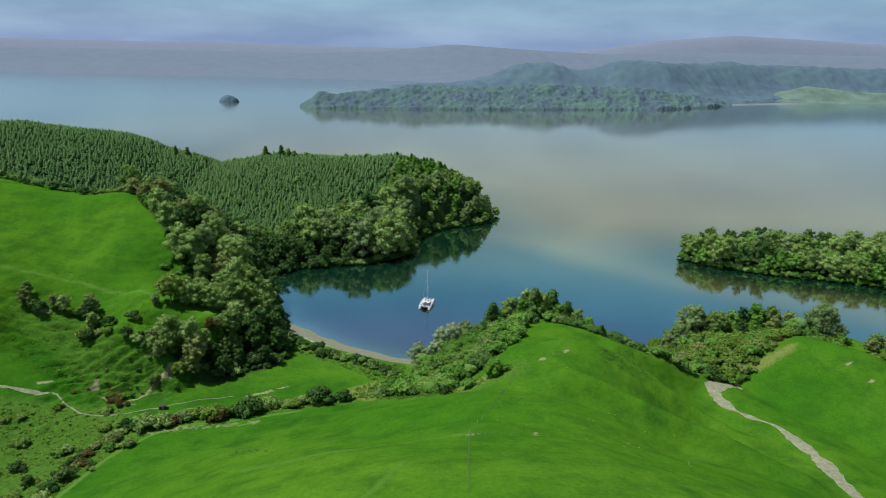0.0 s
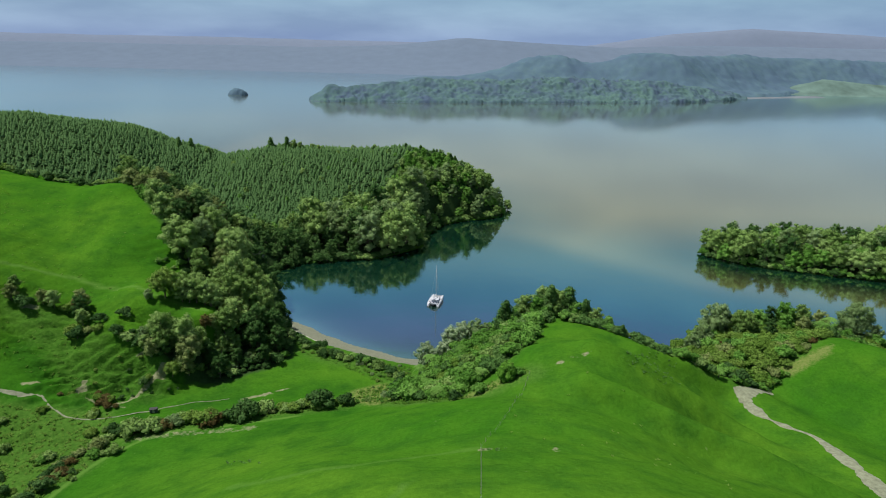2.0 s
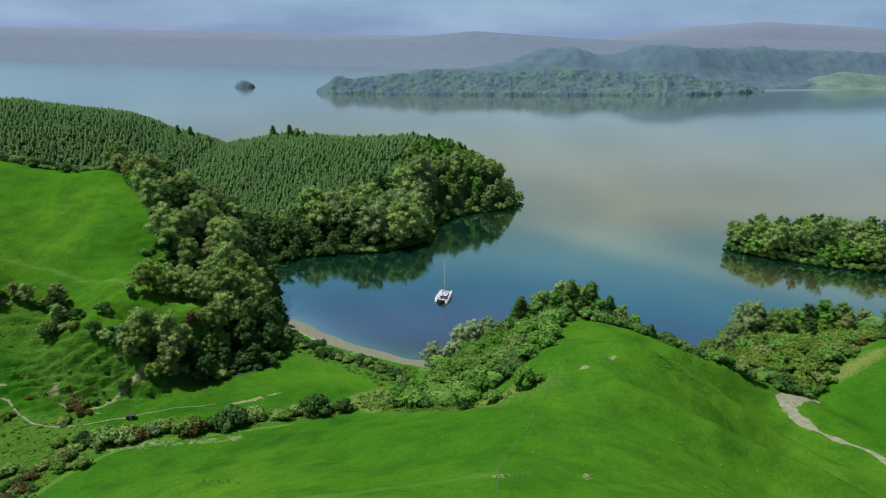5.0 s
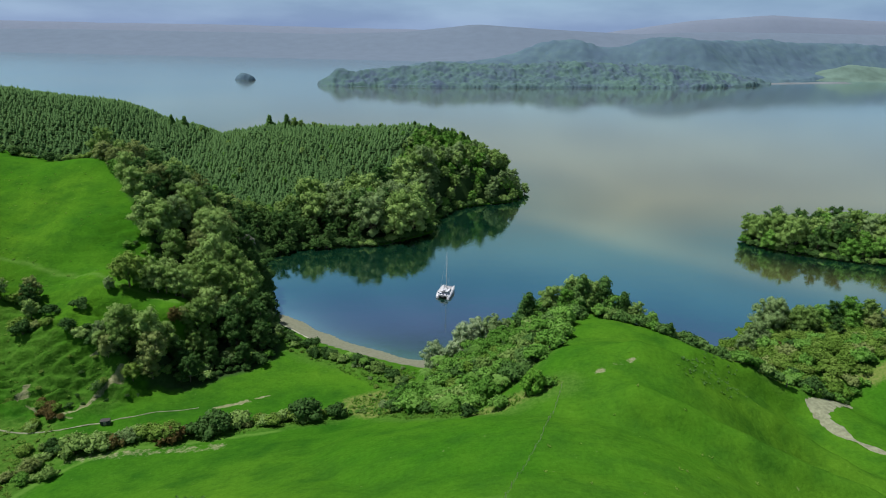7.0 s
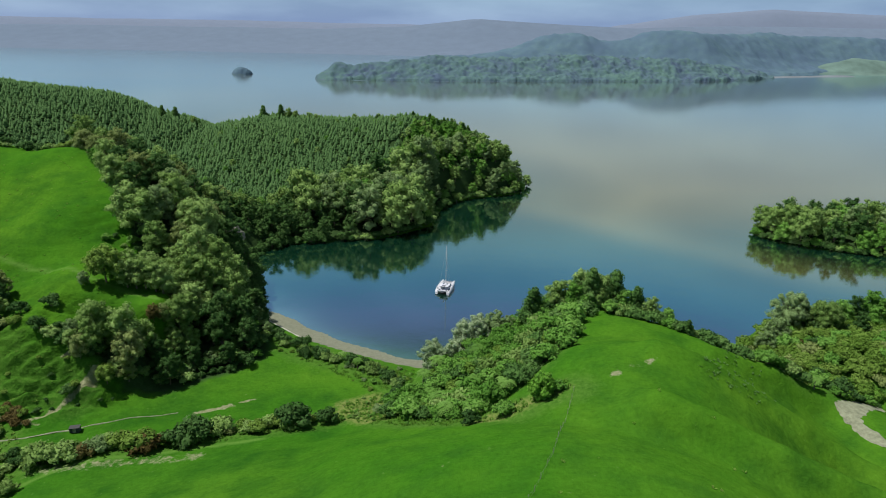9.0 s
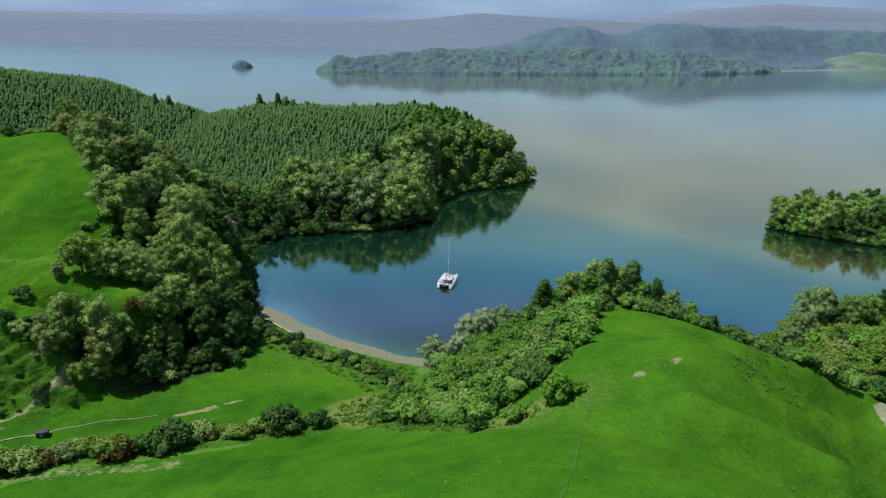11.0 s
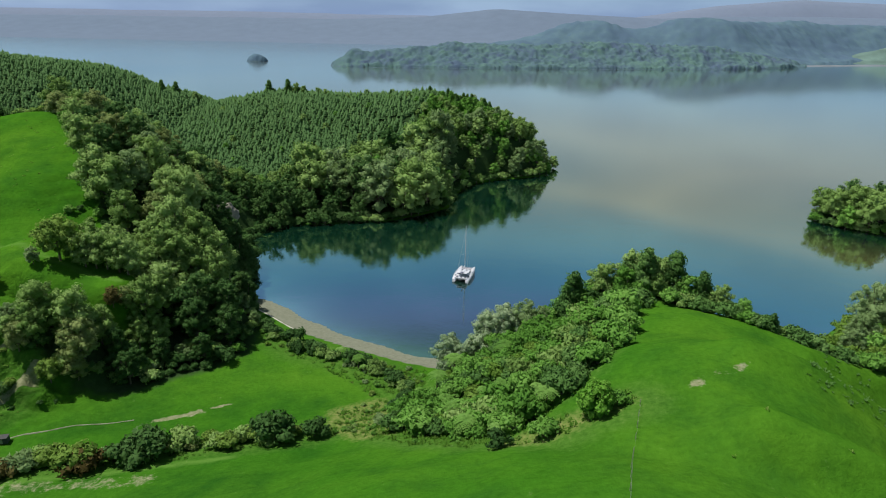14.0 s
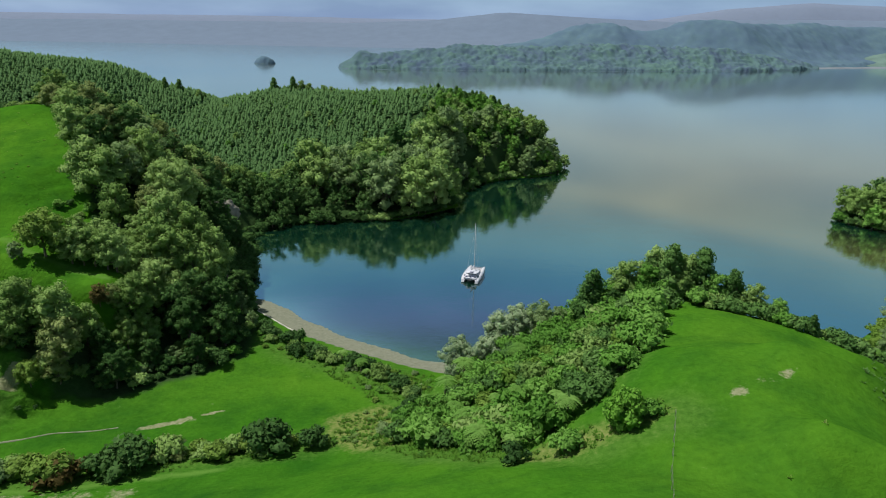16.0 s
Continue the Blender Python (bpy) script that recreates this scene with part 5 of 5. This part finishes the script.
# ---- far shores ----
def far_land(name, line, width, mat_name, colours, label, tree_step, tree_mat, seed, step=22, rough=0.10, vary=0.14, tall=1.0, power=2.0):
    """A distant range of hills along a line of (x, y, height), falling to the lake on both sides, with its bush."""
    xs = [p[0] for p in line]
    ys = [p[1] for p in line]
    ridge_line = [(p[0], p[1], p[2], p[3] if len(p) > 3 else width * 0.55) for p in line]

    def height(x, y):
        h = ridge(x, y, ridge_line, power)
        return h * (1 + rough * smooth_noise(x, y, width * 0.8, seed) + rough * 0.5 * smooth_noise(x, y, width * 0.3, seed + 1)) - 3.0

    gx, gy = np.meshgrid(np.arange(min(xs) - width, max(xs) + width, step), np.arange(min(ys) - width, max(ys) + width, step))
    nx, ny = gx.shape[1], gx.shape[0]
    i = np.arange(nx * ny).reshape(ny, nx)
    faces = np.stack([i[:-1, :-1], i[:-1, 1:], i[1:, 1:], i[1:, :-1]], -1).reshape(-1, 4)
    hf = np.maximum(height(gx, gy), -4).ravel()
    faces = faces[(hf[faces] > -3.9).any(1)]
    # the base colour already holds the blue tint of distance haze
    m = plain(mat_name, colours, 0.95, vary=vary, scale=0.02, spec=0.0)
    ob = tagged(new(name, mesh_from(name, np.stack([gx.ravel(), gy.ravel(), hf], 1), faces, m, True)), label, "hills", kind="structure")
    if tree_step:
        rng = np.random.RandomState(seed)

        def canopy(x, y):
            lumps = 0.5 + 0.36 * smooth_noise(x, y, tree_step * 1.5, seed + 7) + 0.26 * smooth_noise(x, y, tree_step * 0.75, seed + 8) + 0.3 * smooth_noise(x, y, tree_step * 4, seed + 9)
            return np.maximum(lumps, 0.05) * tree_step * 1.25 * tall

        fine = tree_step * 0.36
        cx, cy = np.meshgrid(np.arange(min(xs) - width, max(xs) + width, fine), np.arange(min(ys) - width, max(ys) + width * 0.15, fine))
        cx, cy = cx + rng.uniform(-0.3, 0.3, cx.shape) * fine, cy + rng.uniform(-0.3, 0.3, cx.shape) * fine
        ground = height(cx, cy)
        top = np.where(ground > 0.2, ground + canopy(cx, cy), -1.5).ravel()
        i = np.arange(cx.size).reshape(cx.shape)
        quads = np.stack([i[:-1, :-1], i[:-1, 1:], i[1:, 1:], i[1:, :-1]], -1).reshape(-1, 4)
        quads = quads[(top[quads] > 0).any(1)]
        used, back = np.unique(quads, return_inverse=True)
        verts, fs = np.stack([cx.ravel(), cy.ravel(), top], 1)[used], back.reshape(-1, 4)
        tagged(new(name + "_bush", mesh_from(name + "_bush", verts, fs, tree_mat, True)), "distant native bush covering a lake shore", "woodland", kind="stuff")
    return ob


# colours of the far land have air haze painted in
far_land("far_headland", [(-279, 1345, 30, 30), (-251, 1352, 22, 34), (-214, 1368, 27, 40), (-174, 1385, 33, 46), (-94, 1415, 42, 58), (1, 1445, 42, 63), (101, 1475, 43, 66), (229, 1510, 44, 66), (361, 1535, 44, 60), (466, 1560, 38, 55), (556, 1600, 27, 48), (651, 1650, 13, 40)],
         115, "hazed_bush_floor", (0.08, 0.12, 0.15), "low bush-covered headland across the lake", 6.6, LEAF_FAR_HAZED, 31, 14, 0.07)
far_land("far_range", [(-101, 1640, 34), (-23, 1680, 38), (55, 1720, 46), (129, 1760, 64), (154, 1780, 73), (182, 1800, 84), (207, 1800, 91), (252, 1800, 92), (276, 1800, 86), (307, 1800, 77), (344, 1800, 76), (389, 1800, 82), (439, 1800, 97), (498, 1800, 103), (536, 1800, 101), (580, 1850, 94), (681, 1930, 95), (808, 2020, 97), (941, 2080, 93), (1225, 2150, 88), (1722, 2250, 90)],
         200, "hazed_bush_slope", (0.088, 0.145, 0.192), "wooded hills behind the headland, blue-green with painted haze", 16, LEAF_RANGE_HAZED, 41, 22, 0.03, 0.07, 0.35)
far_land("far_farm_hill", [(904, 1900, 12), (974, 1905, 32), (1019, 1908, 42), (1080, 1910, 38), (1159, 1912, 31), (1294, 1910, 30)], 110, "hazed_pasture", (0.112, 0.172, 0.152), "pale green farm hill on the far shore", 0, None, 51, 16, 0.06, 0.3)
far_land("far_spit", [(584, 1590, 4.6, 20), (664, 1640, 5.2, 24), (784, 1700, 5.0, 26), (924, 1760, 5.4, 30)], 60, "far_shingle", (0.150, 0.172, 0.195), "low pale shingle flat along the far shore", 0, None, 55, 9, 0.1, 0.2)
far_land("far_hills", [(-4000, 3000, 84), (-2260, 3080, 84), (-1700, 3100, 88), (-1160, 3100, 90), (-729, 3100, 90), (-355, 3100, 106), (-14, 3100, 138), (170, 3100, 132), (700, 3150, 112), (1200, 3300, 130), (2600, 3200, 140), (4000, 2900, 140)], 620, "hazed_hill_slope", (0.128, 0.166, 0.226), "hazy blue-grey hills on the horizon", 0, None, 61, 60, 0.03, 0.05)
far_land("horizon_range", [(-4200, 4200, 124), (-2000, 4300, 124), (0, 4300, 118), (689, 4250, 112), (861, 4200, 135), (1032, 4200, 165), (1372, 4200, 212), (1712, 4200, 231), (2121, 4200, 226), (2600, 4200, 212), (4200, 4000, 190)], 420, "hazed_horizon_slope", (0.156, 0.190, 0.258), "faint grey range on the skyline", 0, None, 71, 60, 0.03, 0.03)
far_land("islet_rock", [(-504, 1408, 12, 15), (-498, 1408, 15, 16), (-492, 1408, 12, 15)], 26, "hazed_islet_floor", (0.08, 0.125, 0.14), "small round bush-covered islet in the lake", 3.4, LEAF_RANGE_HAZED, 81, 2, 0.05, 0.1, 0.6, 5.0)


# ---- catamaran ----
def loft(bm, sections, close=True):
    """Skins a row of rings of equal count."""
    rings = [[bm.verts.new(p) for p in s] for s in sections]
    n = len(rings[0])
    for a, b in zip(rings, rings[1:]):
        for k in range(n if close else n - 1):
            bm.faces.new((a[k], a[(k + 1) % n], b[(k + 1) % n], b[k]))
    for r in (rings[0], rings[-1]):
        bm.faces.new(r)
    bmesh.ops.recalc_face_normals(bm, faces=bm.faces)


def box(bm, x0, x1, y0, y1, z0, z1, bevel=0.0):
    r = bmesh.ops.create_cube(bm, size=1, matrix=Matrix.Translation(((x0 + x1) / 2, (y0 + y1) / 2, (z0 + z1) / 2)) @ Matrix.Diagonal((x1 - x0, y1 - y0, z1 - z0, 1)))
    if bevel:
        es = list({e for v in r["verts"] for e in v.link_edges})
        bmesh.ops.bevel(bm, geom=es, offset=bevel, segments=2, affect="EDGES")


def catamaran(x, y, heading):
    root = tagged(new("catamaran"), "white cruising catamaran with a bare mast at anchor", "sailboat")
    root.matrix_basis = Matrix.Translation((x, y, 0)) @ Matrix.Rotation(heading, 4, "Z") @ Matrix.Diagonal((0.94, 0.92, 1.0, 1))
    for side in (-1, 1):
        bm = bmesh.new()
        secs = []
        for yy, w, dz, keel in ((-6.1, 0.62, 0.75, -0.1), (-5.4, 0.74, 1.15, -0.35), (-3, 0.85, 1.45, -0.5), (0, 0.86, 1.55, -0.55), (3, 0.72, 1.65, -0.5), (5.2, 0.38, 1.75, -0.35), (6.2, 0.06, 1.8, -0.1)):
            secs.append([(side * 2.45 + u * w, yy, zz) for u, zz in ((-1, dz), (-0.92, 0.5), (-0.6, -0.05), (0, keel), (0.6, -0.05), (0.92, 0.5), (1, dz))])
        loft(bm, secs)
        hull = part("hull", bm_mesh("hull", bm, WHITE, True), root)
        bm = bmesh.new()
        for k in range(3):
            box(bm, side * 2.45 - 0.55, side * 2.45 + 0.55, -6.75 + k * 0.3, -5.6, 0.1 + 0.25 * k, 0.32 + 0.25 * k, 0.03)
        part("transom_steps", bm_mesh("transom_steps", bm, WHITE), hull)
        bm = bmesh.new()
        for yy in (-2.4, 0.2, 2.4):
            box(bm, side * 3.30 - 0.03, side * 3.30 + 0.03, yy, yy + 0.9, 0.95, 1.2)
        part("port_light", bm_mesh("port_light", bm, GLASS_DARK), hull)
    bm = bmesh.new()
    box(bm, -2.3, 2.3, -5.7, 2.2, 0.95, 1.5, 0.08)
    part("bridge_deck", bm_mesh("bridge_deck", bm, WHITE), root)
    bm = bmesh.new()
    loft(bm, [[(-w, yy, 1.45), (-w * 0.9, yy, z1), (w * 0.9, yy, z1), (w, yy, 1.45)] for yy, w, z1 in ((-2.4, 2.2, 2.3), (0.4, 2.2, 2.35), (2.0, 1.9, 2.05), (2.9, 1.6, 1.55))])
    cabin = part("cabin", bm_mesh("cabin", bm, WHITE), root)
    bm = bmesh.new()
    for k in (-1.25, 0, 1.25):
        box(bm, k - 0.5, k + 0.5, 1.9, 2.4, 1.80, 2.0)
        box(bm, k - 0.25, k + 0.25, -2.46, -2.39, 1.75, 2.0)
    for s in (-1, 1):
        box(bm, s * 2.1 - 0.04, s * 2.1 + 0.04, -1.9, 1.3, 1.75, 2.05)
    part("window", bm_mesh("window", bm, GLASS_DARK), cabin, "dark tinted cabin windows")
    bm = bmesh.new()
    box(bm, -1.9, 1.9, -4.6, -2.2, 2.75, 2.85, 0.04)
    for s in (-1.8, 1.8):
        limb(bm, (s, -4.4, 1.4), (s, -4.4, 2.75), 0.035, 0.035)
    part("bimini", bm_mesh("bimini", bm, WHITE), root, "white hard cockpit roof on posts")
    bm = bmesh.new()
    for s in (-1, 1):
        box(bm, s * 1.5 - 0.3, s * 1.5 + 0.3, -5.2, -4.4, 1.45, 1.75, 0.05)
    box(bm, -0.3, 0.3, -5.3, -4.8, 1.45, 1.9, 0.05)
    part("cockpit_seat", bm_mesh("cockpit_seat", bm, CANVAS), root, "navy cushioned cockpit seats")
    bm = bmesh.new()
    box(bm, -2.0, 2.0, 2.3, 5.2, 1.42, 1.46)
    limb(bm, (-2.4, 5.3, 1.6), (2.4, 5.3, 1.6), 0.1, 0.1, 8)
    part("trampoline", bm_mesh("trampoline", bm, NET), root, "grey net between the bows")
    bm = bmesh.new()
    for hx, hy in ((-2.45, 3.2), (2.45, 3.2), (-2.45, -3.6), (2.45, -3.6), (-0.8, 0.2), (0.8, 0.2)):
        hz = 2.38 if abs(hx) < 2 else 1.6
        box(bm, hx - 0.25, hx + 0.25, hy - 0.25, hy + 0.25, hz - 0.1, hz + 0.05, 0.02)
    part("deck_hatch", bm_mesh("deck_hatch", bm, GLASS_DARK), root, "dark tinted deck hatches")
    bm = bmesh.new()
    box(bm, -0.55, 0.55, -4.2, -3.2, 2.86, 2.90)
    part("solar_panel", bm_mesh("solar_panel", bm, CANVAS), root, "dark panel on the cockpit roof")
    bm = bmesh.new()
    limb(bm, (0, 0.6, 2.4), (0, 0.5, 18.6), 0.11, 0.075, 10)
    mast = part("mast", bm_mesh("mast", bm, ALU, True), root)
    bm = bmesh.new()
    for z, w in ((8.0, 0.9), (13.0, 0.7)):
        limb(bm, (-w, 0.4, z), (w, 0.4, z), 0.03, 0.03)
    part("spreader", bm_mesh("spreader", bm, ALU), mast)
    bm = bmesh.new()
    limb(bm, (0, 0.4, 3.7), (0, -4.6, 3.9), 0.09, 0.08, 8)
    limb(bm, (0, 0.2, 3.95), (0, -4.3, 4.1), 0.2, 0.13, 8)
    part("boom", bm_mesh("boom", bm, WHITE), root, "boom with furled white mainsail")
    bm = bmesh.new()
    for a, b in (((2.5, -1, 1.5), (0, 0.5, 17.5)), ((-2.5, -1, 1.5), (0, 0.5, 17.5)), ((0, 5.3, 1.6), (0, 0.5, 18.0)), ((0, -0.0, 3.8), (0, 0.4, 18.4))):
        limb(bm, a, b, 0.018, 0.018, 4)
    part("rigging", bm_mesh("rigging", bm, ALU), root)
    bm = bmesh.new()
    for s in (-1, 1):
        for k in range(6):
            limb(bm, (s * 3.2, -5 + 1.9 * k, 1.4), (s * 3.2, -5 + 1.9 * k, 2.15), 0.02, 0.02, 4)
        limb(bm, (s * 3.2, -5, 2.12), (s * 3.2, 4.5, 2.2), 0.015, 0.015, 4)
    part("guard_rail", bm_mesh("guard_rail", bm, ALU), root)
    bm = bmesh.new()
    loft(bm, [[(u * w, yy, zz) for u, zz in ((-1, 1.15), (-0.7, 0.85), (0.7, 0.85), (1, 1.15))] for yy, w in ((-6.9, 0.7), (-6.3, 0.8), (-5.5, 0.55))])
    part("dinghy", bm_mesh("dinghy", bm, DARK), root, "small grey dinghy hung at the stern")


catamaran(-6.9, 291.2, radians(-11))


# ---- fence down the spur ----
def fence():
    line = [(25.2, 169), (23, 161), (20.3, 151.5), (17.7, 141), (15, 133.5), (12.5, 126), (10.3, 119), (9.7, 100.5), (9.2, 86.7), (9.0, 76)]
    root = tagged(new("fence"), "post-and-wire farm fence across sloping pasture", "fence")
    root.matrix_basis = Matrix.Translation((25.2, 169, 0))
    bm = bmesh.new()
    bmesh.ops.create_cone(bm, cap_ends=True, segments=7, radius1=0.045, radius2=0.04, depth=1.5, matrix=Matrix.Translation((0, 0, 0.35)))
    post = bm_mesh("post", bm, WOOD)
    spots = []
    for (ax, ay), (bx, by) in zip(line, line[1:]):
        n = round(math.hypot(bx - ax, by - ay) / 3.3)
        spots += [(ax + (bx - ax) * k / n, ay + (by - ay) * k / n) for k in range(n)]
    tops = []
    for x, y in spots:
        z = ground_z(x, y)
        part("post", post, root, m=Matrix.Translation((x - 25.2, y - 169, z)))
        tops.append((x - 25.2, y - 169, z))
    for h in (0.3, 0.6, 0.95):
        bm = bmesh.new()
        for a, b in zip(tops, tops[1:]):
            limb(bm, (a[0] + 0.1, a[1], a[2] + h), (b[0] + 0.1, b[1], b[2] + h), 0.006, 0.006, 4)
        part("wire", bm_mesh("wire", bm, STEEL), root)


fence()


# ---- small shed on the valley floor ----
def shed(x, y, turn):
    root = tagged(new("shed"), "small dark farm trailer shed with a pale roof", "shed")
    root.matrix_basis = Matrix.Translation((x, y, ground_z(x, y) - 0.05)) @ Matrix.Rotation(turn, 4, "Z")
    bm = bmesh.new()
    box(bm, -1.1, 1.1, -0.7, 0.7, 0.1, 1.3, 0.03)
    body = part("body", bm_mesh("body", bm, DARK), root)
    bm = bmesh.new()
    box(bm, -1.2, 1.2, -0.8, 0.8, 1.3, 1.38, 0.02)
    part("roof", bm_mesh("roof", bm, TIN), root, "pale iron roof")
    bm = bmesh.new()
    box(bm, -0.35, 0.35, -0.74, -0.69, 0.15, 1.2)
    part("door", bm_mesh("door", bm, WOOD), body)


shed(-91, 181, 0.3)


# ---- pale rock bluff at the head of the bay ----
def bluff():
    rng = random.Random(4)
    bm = bmesh.new()
    bmesh.ops.create_icosphere(bm, subdivisions=4, radius=1)
    for v in bm.verts:
        k = 1 + 0.22 * noise.noise(v.co * 2.3) + 0.16 * noise.noise(Vector((v.co.x * 7, v.co.y * 7, v.co.z * 1.5)))
        v.co = Vector((v.co.x * 5.5 * k, v.co.y * 1.8 * k, v.co.z * 5.0 * k))
    ob = new("rock_bluff", bm_mesh("rock_bluff", bm, ROCK))
    ob.matrix_basis = Matrix.Translation((-103.5, 315.5, 11)) @ Matrix.Rotation(0.35, 4, "Z")
    tagged(ob, "pale weathered rock bluff among the trees", "rock")


bluff()
